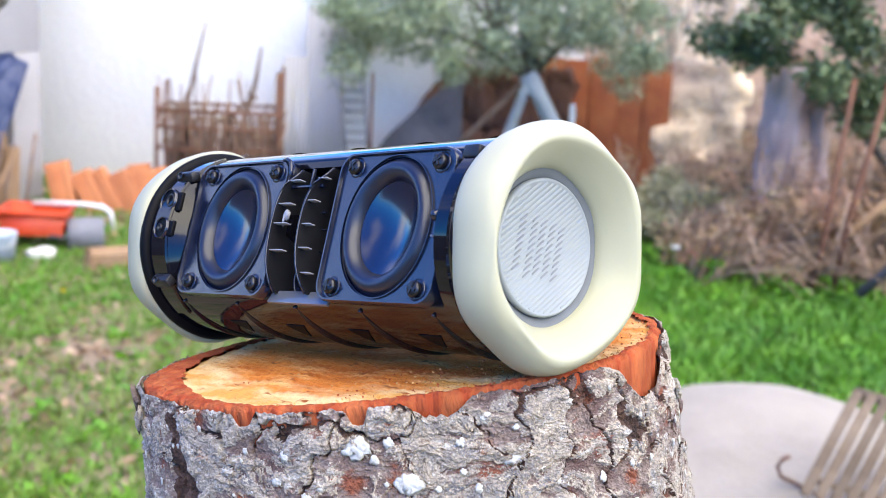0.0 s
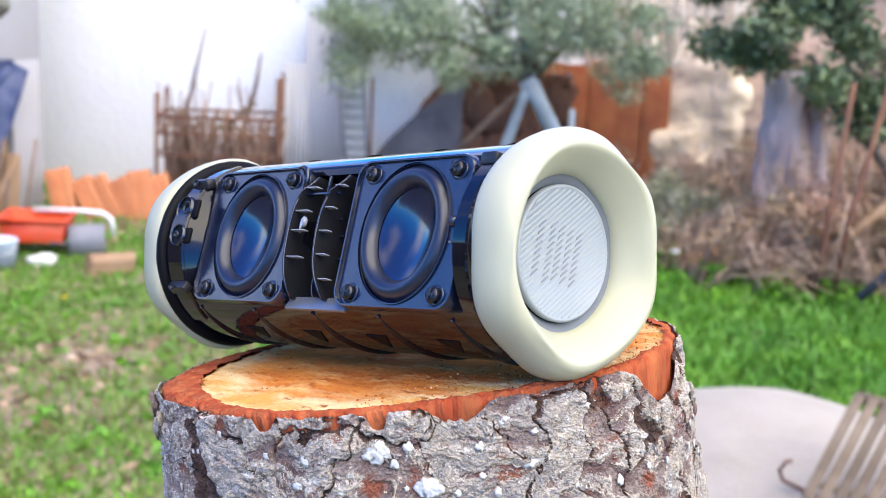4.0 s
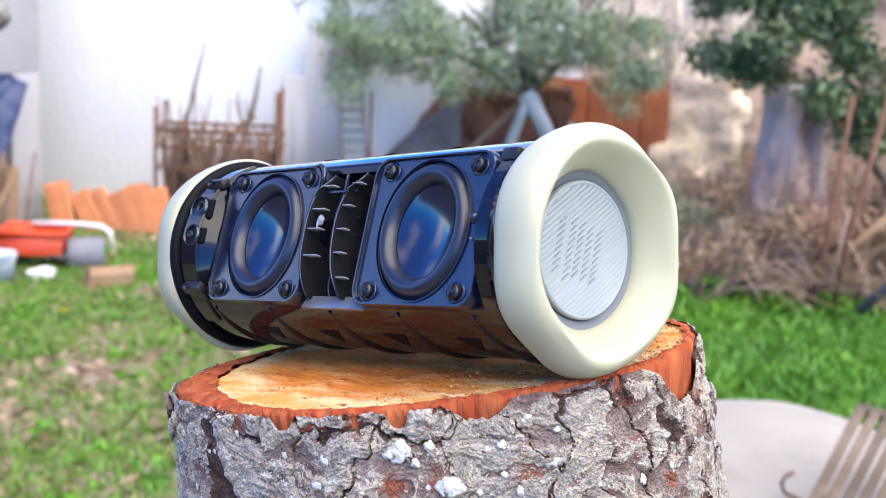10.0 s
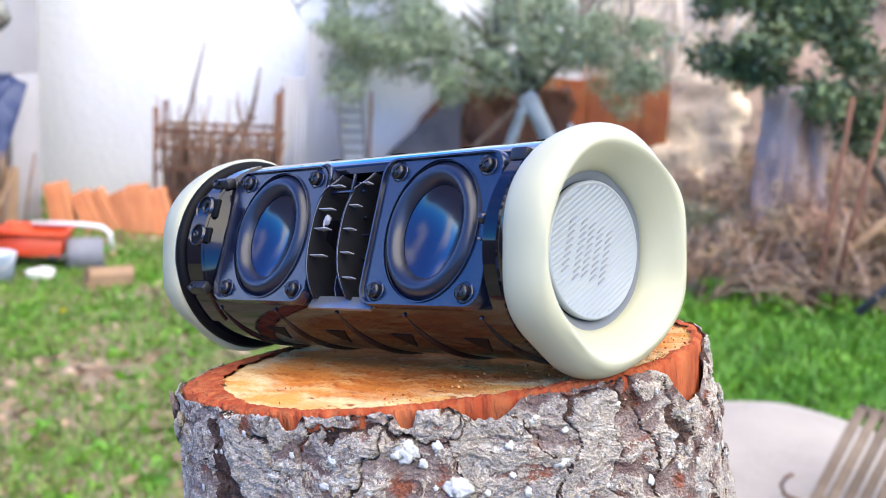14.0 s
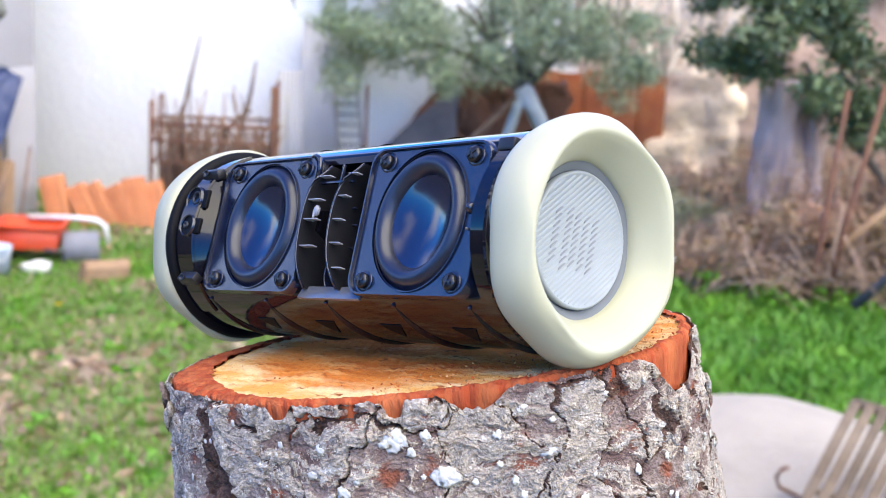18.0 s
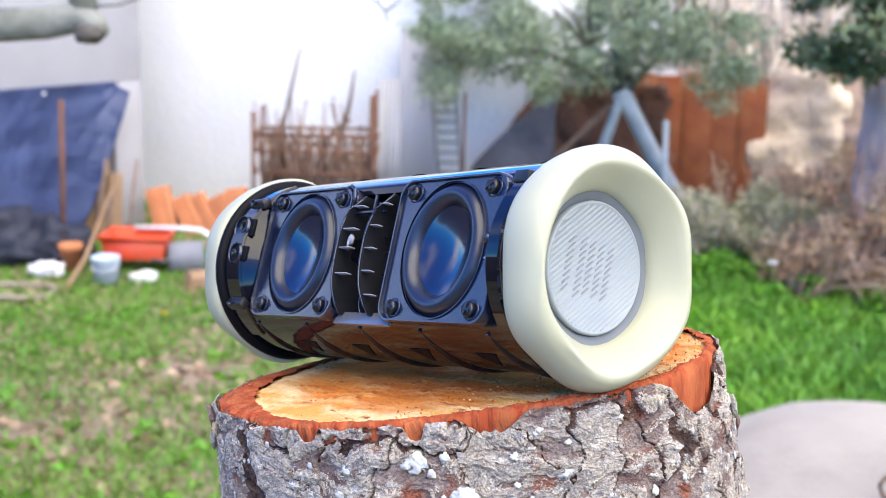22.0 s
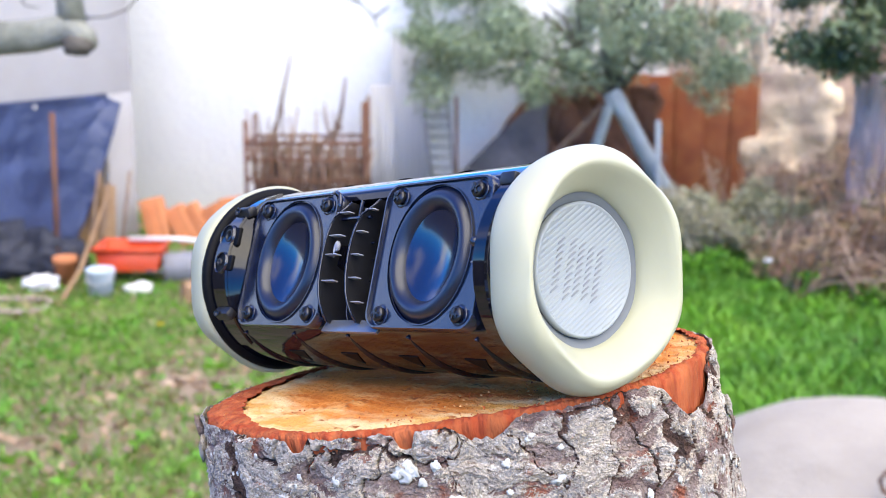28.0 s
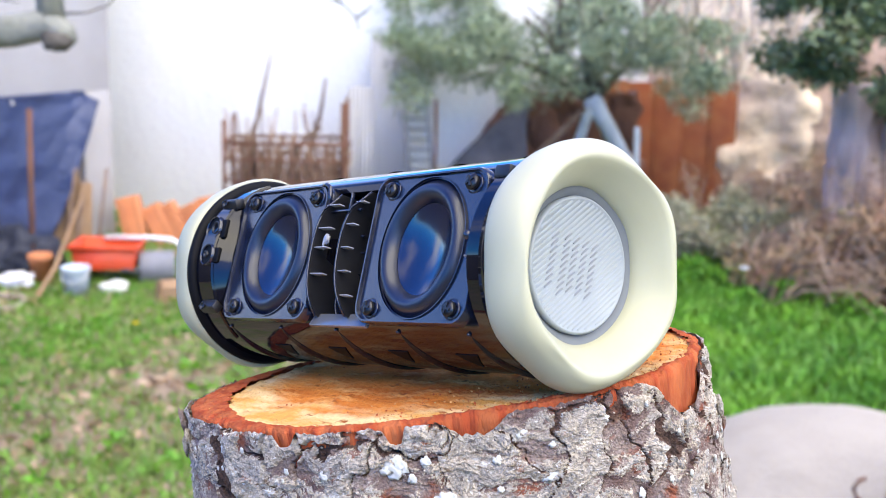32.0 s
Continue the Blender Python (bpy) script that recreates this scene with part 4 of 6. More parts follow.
def build_speaker():
    s = thing("portable_speaker", "opened glossy black cylindrical speaker with cream bumpers lying on stump", "speaker", SPEAKER_M)
    body = part("body", body_mesh(), M_GLOSS, s, "glossy black plastic shell", sharp=28)
    head, washer, cross = screw_meshes()
    cross_me = bpy.data.meshes.new("cross_slot")
    cross.to_mesh(cross_me)
    cross.free()
    plate = plate_mesh(0.0325, 0.0292, 0.0238, 0.0268)
    roll = oval_lathe("surround", [(1.0, 0.0004), (0.985, -0.0004), (0.970, -0.0006), (0.955, -0.0012), (0.925, -0.0025), (0.885, -0.0034), (0.84, -0.0037), (0.79, -0.0035), (0.745, -0.0028), (0.705, -0.0016), (0.680, -0.0004), (0.665, 0.0006)], 0.0238, 0.0268, cap=False)
    dish = oval_lathe("cone", [(0.685, 0.0006), (0.65, 0.0009), (0.60, 0.0014), (0.55, 0.0019), (0.48, 0.0025), (0.38, 0.0032), (0.25, 0.0039), (0.12, 0.0043), (0.01, 0.0044)], 0.0238, 0.0268)
    for cx in (0.0235, 0.1215):
        unit = part("mounting_plate", plate, M_PLATE, s, "square satin black drive unit flange", place=pose(cx, 0, -0.0235), sharp=40)
        part("surround", roll, M_RUBBER, unit, "black rubber half-roll surround")
        cone = part("cone", dish, M_CONE, unit, "shiny concave black cone")
        CONES.append(cone)
        for dx in (-0.0235, 0.0235):
            for dz in (-0.0235, 0.0235):
                sc = part("screw", head, M_SCREW, unit, "black cross-head screw", place=pose(dx, -0.0022, dz, 0, 30 + 400 * dx + 900 * dz, 0))
                part("washer", washer, M_PLATE, unit, place=pose(dx, -0.0012, dz))
                part("cross_slot", cross_me, M_FIN, unit, place=pose(dx, -0.0022, dz, 0, 30 + 400 * dx + 900 * dz, 0))
    # the nub and the small indicator on one flange
    part("nub", blob("nub", (0.0023, 0.0032, 0.0023), 3, 0.05, 1, 2), M_PLATE, s, place=pose(0.1500, -0.0030, -0.0205))
    part("indicator", blob("indicator", (0.0005, 0.0008, 0.0005), 3, 0.05, 1, 2), M_GLUE, s, place=pose(0.1478, -0.0018, -0.0275))
    # bay between the drive units: two bowed fins with teeth, a boss and a back panel
    for x0, bow, teeth, long_ in ((0.0590, 0.0035, (0.11, 0.32, 0.49, 0.72), 0.0085), (0.0795, 0.0055, (0.1, 0.3, 0.5, 0.7, 0.9), 0.0055)):
        verts, faces = [], []
        n = 14
        for i in range(n + 1):
            v = i / n
            z = 0.0010 - 0.0510 * v
            x = x0 - bow * math.sin(math.pi * (1 - v) * 0.9) + (0.003 if v < 0.12 else 0)
            front = -0.0055 + 0.006 * (2 * v - 1) ** 4
            for dx in (0, 0.0014):
                for y in (front, 0.024):
                    verts.append((x + dx, y, z))
        for i in range(n):
            a, b = i * 4, i * 4 + 4
            faces += [(a, b, b + 1, a + 1), (a + 2, a + 3, b + 3, b + 2), (a, a + 2, b + 2, b)]
        faces += [(0, 1, 3, 2), (n * 4, n * 4 + 2, n * 4 + 3, n * 4 + 1)]
        fin = part("fin", mesh_from("fin", verts, faces), M_FIN, s, "bowed black plastic rib with teeth", sharp=40)
        # bead added to draw the highlight of the fin's bevelled edge
        bead = [Vector((x0 - bow * math.sin(math.pi * (1 - k / n) * 0.9) + (0.003 if k / n < 0.12 else 0) + 0.0007, -0.0057 + 0.006 * (2 * k / n - 1) ** 4, 0.0010 - 0.0510 * k / n)) for k in range(n + 1)]
        part("edge_bead", tube("edge_bead", bead, 0.0005, 6), M_PLATE, fin)
        for v in teeth:
            z = 0.001 - 0.048 * v
            x = x0 - bow * math.sin(math.pi * (1 - v) * 0.9)
            part("tooth", box(long_, 0.003, 0.0005, (x + 0.0008 + long_ / 2, -0.0035 + 0.004 * (2 * v - 1) ** 4, z), 0.0002), M_GLUE, fin)
    part("bay_panel", box(0.032, 0.002, 0.054, (0.0745, 0.021, -0.0235), 0.0005), M_FIN, s)
    part("boss", lathe("boss", [(0.020, 0.0106), (0.006, 0.0106), (0.0055, 0.0102), (0.006, 0.0098), (0.020, 0.0098)], 40, "X"), M_PLATE, s, "thin round black boss", place=pose(0.0740, 0, -0.0415) @ Matrix.Rotation(radians(90), 4, "Z"))
    part("boss_floor", lathe("boss_floor", [(0.017, 0.0098), (0.017, 0.0001)], 32, "X"), M_MATT_BLACK, s, place=pose(0.0740, 0, -0.0415) @ Matrix.Rotation(radians(90), 4, "Z"))
    # clip that loops over the flange's corner, and frame lines inside the bay
    part("corner_clip", tube("corner_clip", [(0.0505, -0.0022, 0.0050), (0.0540, -0.0028, 0.0050), (0.0572, -0.0030, 0.0034), (0.0582, -0.0030, -0.0010), (0.0568, -0.0026, -0.0045)], [0.0008, 0.0010, 0.0010, 0.0010, 0.0006], 8), M_PLATE, s)
    part("bridge", box(0.0150, 0.0010, 0.0008, (0.0700, 0.0040, -0.0160), 0.0002), M_PLATE, s)
    part("bridge", box(0.0100, 0.0010, 0.0007, (0.0730, 0.0060, -0.0225), 0.0002), M_PLATE, s)
    part("bridge", box(0.0007, 0.0010, 0.0200, (0.0660, 0.0100, -0.0130), 0.0002), M_PLATE, s)
    part("glue_drop", blob("glue_drop", (0.0018, 0.001, 0.0022), 8, 0.4, 3, 3), M_GLUE, s, place=pose(0.0625, -0.0035, -0.0190))
    part("glue_tail", tube("glue_tail", [(0.0612, -0.0032, -0.0235), (0.0618, -0.0042, -0.021), (0.0622, -0.004, -0.019)], [0.0003, 0.0005, 0.0004]), M_GLUE, s)
    part("bridge", box(0.020, 0.0016, 0.0012, (0.069, -0.0010, -0.0065), 0.0003), M_PLATE, s)
    part("bridge", box(0.0008, 0.0016, 0.026, (0.0705, -0.0006, -0.012), 0.0003), M_PLATE, s)
    part("sill", box(0.0380, 0.0016, 0.0058, (0.0755, 0.0022, -0.0514), 0.0003, Matrix.Rotation(radians(-24), 4, "X")), M_SILL, s, "flat sill under the bay, sky reflection put into its grey")
    # helical ribs round the shell, with pegs at their front ends
    for i in range(6):
        x0 = -0.0098 + 0.0399 * i
        path = []
        for k in range(60):
            u = k / 59
            a = radians(232 + 238 * u)
            x = x0 + 0.030 * math.sin(min(1, u * 1.15) * math.pi / 2) - 0.030 * u * 0.35 + 0.0175 * max(0, (u - 0.70) / 0.22)
            if x > 0.170:
                break
            path.append(on_body(x, a, BODY_R + 0.0002))
        if len(path) > 4:
            # a low band, wide below, running out to a point at the front
            n = len(path)
            verts, faces = [], []
            for k, q in enumerate(path):
                u = k / 59
                out = Vector((0, q.y - AX[0], q.z - AX[1])).normalized()
                half = 0.0004 + 0.0024 * min(1, u / 0.12) * (1 - 0.55 * min(1, max(0, (u - 0.3) / 0.3))) + 0.0042 * min(1, max(0, (u - 0.7) / 0.15))
                for j in range(7):
                    v = (j - 3) / 3
                    verts.append(q + Vector((half * v, 0, 0)) + out * ((0.0012 - 0.0007 * min(1, max(0, (u - 0.7) / 0.15))) * (1 - v * v) * min(1, u / 0.08) ** 0.5 - 0.0002))
            for k in range(n - 1):
                for j in range(6):
                    faces.append((k * 7 + j, k * 7 + j + 7, k * 7 + j + 8, k * 7 + j + 1))
            part("rib", mesh_from("rib", verts, faces), M_GLOSS, s)
        if i < 5:
            part("peg", blob("peg", (0.0007, 0.0012, 0.0008), i, 0.1, 1, 2), M_PLATE, s, place=pose(x0, 0.0049, -0.0546))
            if i < 4:
                # dark reflection on the shell, laid on as a thin black wedge
                verts, faces = [], []
                for k in range(7):
                    a = radians(247 + 13 * k / 6)
                    x1 = x0 + 0.0355 - 0.0050 * k / 6
                    for x in (x0 + 0.0235 + 0.0068 * (k / 6), x1):
                        verts += [on_body(x, a, BODY_R + 0.0003), on_body(x, a, BODY_R - 0.0008)]
                for k in range(6):
                    q = k * 4
                    faces += [(q, q + 2, q + 6, q + 4), (q, q + 4, q + 5, q + 1), (q + 2, q + 3, q + 7, q + 6)]
                faces.append((0, 1, 3, 2))
                part("wedge", mesh_from("wedge", verts, faces, False), M_MATT_BLACK, s)
    # far end fittings: bosses, lugs, flange
    verts, faces = [], []
    for k in range(41):
        a = radians(118 + 124 * k / 40)
        for x, r in ((-0.0262, BODY_R + 0.0002), (-0.0255, BODY_R + 0.0009), (-0.0130, BODY_R + 0.0009), (-0.0092, BODY_R - 0.0075)):
            verts.append(on_body(x, a, r))
    for k in range(40):
        for m in range(3):
            faces.append((k * 4 + m, k * 4 + m + 4, k * 4 + m + 5, k * 4 + m + 1))
    part("end_panel", mesh_from("end_panel", verts, faces), M_GLOSS, s, "curved black end panel", sharp=40)
    for x, z, y, r, inner, dx in ((-0.0178, -0.0130, -0.0096, 0.0058, 0.0030, 0.0016), (-0.0166, -0.0256, -0.0109, 0.0050, 0.0016, -0.0014)):
        turned = Matrix.Rotation(radians(90), 4, "Z")
        rim_ = part("socket", lathe("socket", [(0.0030, r), (-0.0008, r), (-0.0012, r - 0.0003), (-0.0008, r - 0.0007), (0.0030, r - 0.0008)], 36, "X"), M_PLATE, s, "round black screw socket", place=pose(x, y, z) @ turned, sharp=40)
        # matt black disc paints the shade inside a hole that isn't cut
        part("socket_floor", lathe("socket_floor", [(-0.0002, r - 0.0007), (-0.0002, 0.0001)], 32, "X"), M_MATT_BLACK, s, place=pose(x, y, z) @ turned)
        part("socket_tube", lathe("socket_tube", [(0.0010, inner), (-0.0010, inner), (-0.0012, inner - 0.0004), (-0.0010, inner - 0.0008), (0.0006, inner - 0.0008), (0.0006, 0.0001)], 28, "X"), M_FIN, rim_, place=pose(0, -dx, 0.0003))
    # black boxes stand in for the shaded hollow between sockets and flange
    part("socket_bridge", box(0.0060, 0.0020, 0.0085, (-0.0122, -0.0085, -0.0130), 0.0006), M_MATT_BLACK, s)
    part("socket_bridge", box(0.0060, 0.0020, 0.0070, (-0.0118, -0.0098, -0.0256), 0.0006), M_MATT_BLACK, s)
    for z, turn in ((0.0000, 30), (-0.0478, -30)):
        bm = box(0.0125, 0.0050, 0.0046, (-0.0165, -0.0040, z), 0.0010, Matrix.Rotation(radians(turn), 4, "X"))
        lug = part("lug", bm, M_FIN, s, "black screw lug")
        part("lug_hole", lathe("lug_hole", [(-0.0004, 0.0019), (-0.0007, 0.0016), (-0.0004, 0.0012), (0.0003, 0.0012), (0.0003, 0.0001)], 20, "X"), M_SCREW, lug, place=pose(-0.0180, -0.0072, z - 0.0004) @ Matrix.Rotation(radians(90), 4, "Z"))
    part("end_flange", lathe("end_flange", [(-0.0330, 0.0380), (-0.0305, 0.0432), (-0.0285, 0.0436), (-0.0272, 0.0431), (-0.0265, 0.0418), (-0.0262, 0.0400)], 96, "X", AX), M_MATT_BLACK, s)
    part("end_flange", lathe("end_flange", [(0.1640, 0.0400), (0.1645, 0.0412), (0.1690, 0.0416), (0.1720, 0.0410), (0.1700, 0.0300), (0.1665, 0.0290), (0.1660, 0.0200), (0.1660, 0.0001)], 96, "X", AX), M_GLOSS, s)
    part("side_clip", box(0.008, 0.004, 0.005, (0.1600, -0.0010, 0.0030), 0.001), M_FIN, s)

    # cream end bumpers

    def wave(a, x, r):
        out = (0.0003 * math.cos(8 * a + 0.4) + 0.0008 * math.cos(6 * a + 2.0)) * (1 if r > 0.04 else 0.2)
        lip = 0.0006 * math.cos(5 * a + 1.2) if 0.034 < r < 0.041 else 0
        return out + lip

    near = [(0.1690, 0.0405), (0.1688, 0.0431), (0.1698, 0.0441), (0.1720, 0.0446), (0.1748, 0.0447), (0.1775, 0.0444), (0.1800, 0.0437), (0.1822, 0.0427), (0.1840, 0.0414), (0.1851, 0.0401), (0.1856, 0.0389), (0.1855, 0.0380), (0.1848, 0.0370), (0.1825, 0.0350), (0.1798, 0.0327), (0.1772, 0.0307), (0.1750, 0.0293), (0.1733, 0.0284), (0.1718, 0.0281), (0.1690, 0.0281)]
    part("bumper", lathe("bumper", near, 144, "X", AX, wave), M_SILICONE, s, "cream silicone bumper ring with flared mouth")
    far = [(0.1390 - x, r) for x, r in near]
    part("bumper", lathe("bumper", far, 144, "X", AX, wave), M_SILICONE, s, "cream silicone bumper ring at the far end")
    part("radiator_surround", lathe("radiator_surround", [(0.1690, 0.0305), (0.1728, 0.0290), (0.1722, 0.0282), (0.1714, 0.0270), (0.1709, 0.0256), (0.1695, 0.0244)], 96, "X", AX), M_GREY_RUBBER, s, "grey rubber ring round the end disc")
    # end disc with fine slanting ridges and hatched emblem blocks
    disc = part("end_disc", lathe("end_disc", [(0.0, 0.0246), (0.0022, 0.0248), (0.0030, 0.0242), (0.0031, 0.0237), (0.0026, 0.0233), (0.0026, 0.0001)], 96, "X"), M_DISC, s, "pale grey end disc with slanting ridges", place=pose(0.1700, AX[0], AX[1]))
    DISCS.append(disc)
    slant = radians(46)
    def bar(store_v, store_f, u0, u1, w, half, h):
        k = len(store_v)
        for u in (u0, u1):
            for ww, xx in ((w - half, 0.0024), (w - half * 0.6, 0.0024 + h), (w + half * 0.6, 0.0024 + h), (w + half, 0.0024)):
                store_v.append((xx, u * math.cos(slant) - ww * math.sin(slant), u * math.sin(slant) + ww * math.cos(slant)))
        store_f += [(k, k + 1, k + 5, k + 4), (k + 1, k + 2, k + 6, k + 5), (k + 2, k + 3, k + 7, k + 6), (k, k + 3, k + 2, k + 1), (k + 4, k + 5, k + 6, k + 7)]

    pitch = 0.00175
    blocks = ((-0.0144, -0.0122, -0.0116, 0.0082), (-0.0083, -0.0122, -0.0055, 0.0098), (-0.0038, -0.0122, -0.0010, 0.0098), (0.0010, -0.0122, 0.0038, 0.0098), (0.0059, -0.0122, 0.0087, 0.0098))
    for i in range(-15, 16):
        w = i * pitch
        half = math.sqrt(max(0, 0.0231 ** 2 - w * w))
        if half < 0.002:
            continue
        ridge_v, ridge_f = [], []
        bar(ridge_v, ridge_f, -half, half, w, pitch * 0.34, 0.00035)
        part("ridge", mesh_from("ridge", ridge_v, ridge_f, False), M_DISC, disc)
        for a, b, c, d in blocks:
            z0 = ((a + c) / 2 + w * math.sin(slant)) * math.tan(slant) + w * math.cos(slant)
            if b < z0 < d:
                u0, u1 = ((y + w * math.sin(slant)) / math.cos(slant) for y in (a, c))
                dash_v, dash_f = [], []
                bar(dash_v, dash_f, u0, u1, w + pitch * 0.5, pitch * 0.20, 0.0006)
                part("emblem_dash", mesh_from("emblem_dash", dash_v, dash_f, False), M_DASH, disc)


build_speaker()

# ---- things in the yard ----


def px(x, y, d):
    """A place in the yard by bearing and distance from the camera's mean stand."""
    xr, yr = (x - 784) / 2233.6, (y - 441) / 2233.6
    k = 0.97815 - 0.20791 * yr
    return Vector((xr * d / k - 0.01, d - 0.513, 1.7 - d * (0.20791 + 0.97815 * yr) / k))


def crown(name, centres, count, size, mat, parent, rnd, droop=0.0, width=0.3):
    places = []
    for _ in range(count):
        c, r = centres[rnd.randrange(len(centres))]
        while True:
            v = Vector((rnd.uniform(-1, 1), rnd.uniform(-1, 1), rnd.uniform(-1, 1)))
            if v.length <= 1:
                break
        v = v * (0.55 + 0.45 * rnd.random())
        p = Vector(c) + Vector((v.x * r[0], v.y * r[1], v.z * r[2]))
        d = Vector((rnd.uniform(-1, 1), rnd.uniform(-1, 1), rnd.uniform(-0.9, 0.8) - droop)).normalized() * size * rnd.uniform(0.6, 1.3)
        places.append((p, d, size * width * 0.5, Vector((0, 0, -size * 0.2))))
    return leaf_cards(name, places, mat, parent)


def build_olive():
    rnd = random.Random(11)
    t = thing("olive_tree", "small olive tree with whitewashed leaning trunk and grey green crown", "tree", Matrix.Translation((1.13, 8.1, 0)))
    fork = Vector((0, 0, 0.94))
    part("trunk", tube("trunk", [(0.62, 0.42, -0.05), (0.57, 0.38, 0.06), (0.40, 0.26, 0.32), (0.24, 0.14, 0.58), (0.10, 0.04, 0.82), fork + Vector((0, 0, 0.04))], [0.085, 0.068, 0.062, 0.058, 0.056, 0.066], 12), M_TRUNK, t, "pale whitewashed leaning trunk")
    part("trunk", tube("trunk", [(-0.22, 0.25, -0.05), (-0.12, 0.16, 0.4), (-0.02, 0.04, 0.8), fork], [0.05, 0.040, 0.036, 0.036], 10), M_TRUNK, t)
    part("prop", tube("prop", [(-0.75, 0.1, 0.1), (-0.35, 0.06, 0.55), (-0.03, 0.0, 0.90)], [0.024, 0.022, 0.02], 8), M_STICK, t, "thin leaning prop pole")
    limbs = []
    for dx, dy, dz, r in ((-0.45, 0.1, 0.55, 0.04), (-0.15, -0.2, 0.8, 0.035), (0.3, 0.15, 0.75, 0.04), (0.55, -0.1, 0.45, 0.03), (-0.75, -0.1, 0.35, 0.03), (0.05, 0.3, 0.9, 0.03)):
        mid = fork + Vector((dx * 0.45, dy * 0.5, dz * 0.5 + 0.04))
        part("limb", tube("limb", [fork + Vector((0, 0, 0.0)), mid, fork + Vector((dx, dy, dz))], [r, r * 0.7, r * 0.25], 8), M_LIMB, t)
        for k in range(3):
            q = mid + Vector((rnd.uniform(-0.4, 0.4), rnd.uniform(-0.3, 0.3), rnd.uniform(0.1, 0.45)))
            limbs.append(([mid, (mid + q) / 2 + Vector((0, 0, 0.05)), q], [r * 0.4, r * 0.28, r * 0.1]))
    part("twig_mass", tubes("twig_mass", limbs), M_LIMB, t)
    centres = []
    for k in range(105):
        x = rnd.uniform(-1.38, 0.84)
        z = 0.94 + 0.12 + 0.10 * math.sin(x * 6.1 + 0.6) + abs(rnd.gauss(0.34, 0.32)) - 0.16 * abs(x) * (0.3 if x < 0 else 0.8)
        centres.append(((x, rnd.uniform(-0.5, 0.6), z), (rnd.uniform(0.11, 0.27), 0.24, rnd.uniform(0.08, 0.20))))
    part_ = crown("crown", centres, 25000, 0.045, M_OLIVE, t, rnd, 0.2, 0.28)
    tagged(part_, "thin grey green olive foliage with gaps")


build_olive()


def build_shrub():
    rnd = random.Random(12)
    t = thing("shrub", "dense dark green evergreen shrub", "shrub", Matrix.Translation((2.45, 6.6, 0)))
    for k in range(3):
        a = rnd.uniform(-0.4, 0.4)
        part("stem", tube("stem", [(1.0 + a * 0.3, 0.3, 0.0), (1.0 + a * 0.6, 0.3, 0.6), (0.7 + a * 1.6, rnd.uniform(-0.2, 0.2), 1.3)], [0.04, 0.03, 0.015]), M_LIMB, t)
    centres = []
    for k in range(40):
        x = rnd.uniform(-0.42, 0.9)
        z = 1.02 - 0.25 * min(0.5, max(0, x + 0.1)) + rnd.uniform(0, 0.9) + 0.20 * max(0, -x)
        centres.append(((x, rnd.uniform(-0.4, 0.4), z), (0.2, 0.2, 0.15)))
    tagged(crown("crown", centres, 11000, 0.05, M_SHRUB, t, rnd, 0.1, 0.5), "dense dark green leaves")


build_shrub()


def build_pale_bush():
    rnd = random.Random(13)
    for at, wide, high, count in (((1.72, 7.1), 0.50, 0.62, 5200), ((2.15, 6.9), 0.42, 0.52, 3600), ((1.25, 7.7), 0.35, 0.26, 1800)):
        t = thing("flowering_bush", "low pale grey green bush with dry flower heads", "bush", Matrix.Translation((at[0], at[1], 0)), "low bushes by the fence")
        centres = [((rnd.uniform(-wide, wide) * 0.8, rnd.uniform(-0.2, 0.3), rnd.uniform(0.3, 1) * high * 0.7), (0.16, 0.16, 0.11)) for _ in range(20)]
        stems = [([(c[0] * 0.5, c[1] * 0.5, 0), c], [0.006, 0.003]) for c, r in centres]
        part("stems", tubes("stems", stems, 5), M_STICK, t)
        crown("leaves", centres, count, 0.035, M_PALE_BUSH, t, rnd, -0.2, 0.4)


build_pale_bush()


def build_green_clumps():
    """Taller fresh green weeds at the edge of the lawn."""
    rnd = random.Random(29)
    for x, y, wide, high, count in ((1.55, 6.55, 0.30, 0.22, 900), (1.95, 6.25, 0.25, 0.18, 700), (2.45, 5.95, 0.22, 0.15, 500), (0.95, 6.9, 0.25, 0.16, 600)):
        t = thing("weed_clump", "fresh bright green weeds at the edge of the lawn", "weeds", Matrix.Translation((x, y, 0)), "green weed clumps")
        spots = [((rnd.uniform(-wide, wide), rnd.uniform(-0.12, 0.12), rnd.uniform(0.15, 0.8) * high), (0.09, 0.08, 0.06)) for _ in range(16)]
        tagged(part("stem_tangle", tubes("stem_tangle", [([(c[0] * 0.8, c[1], 0), c], [0.004, 0.002]) for c, r in spots], 4), M_GRASS, t), kind="stuff")
        crown("leaf_mass", spots, count, 0.045, M_GRASS, t, rnd, -0.4, 0.45)


build_green_clumps()


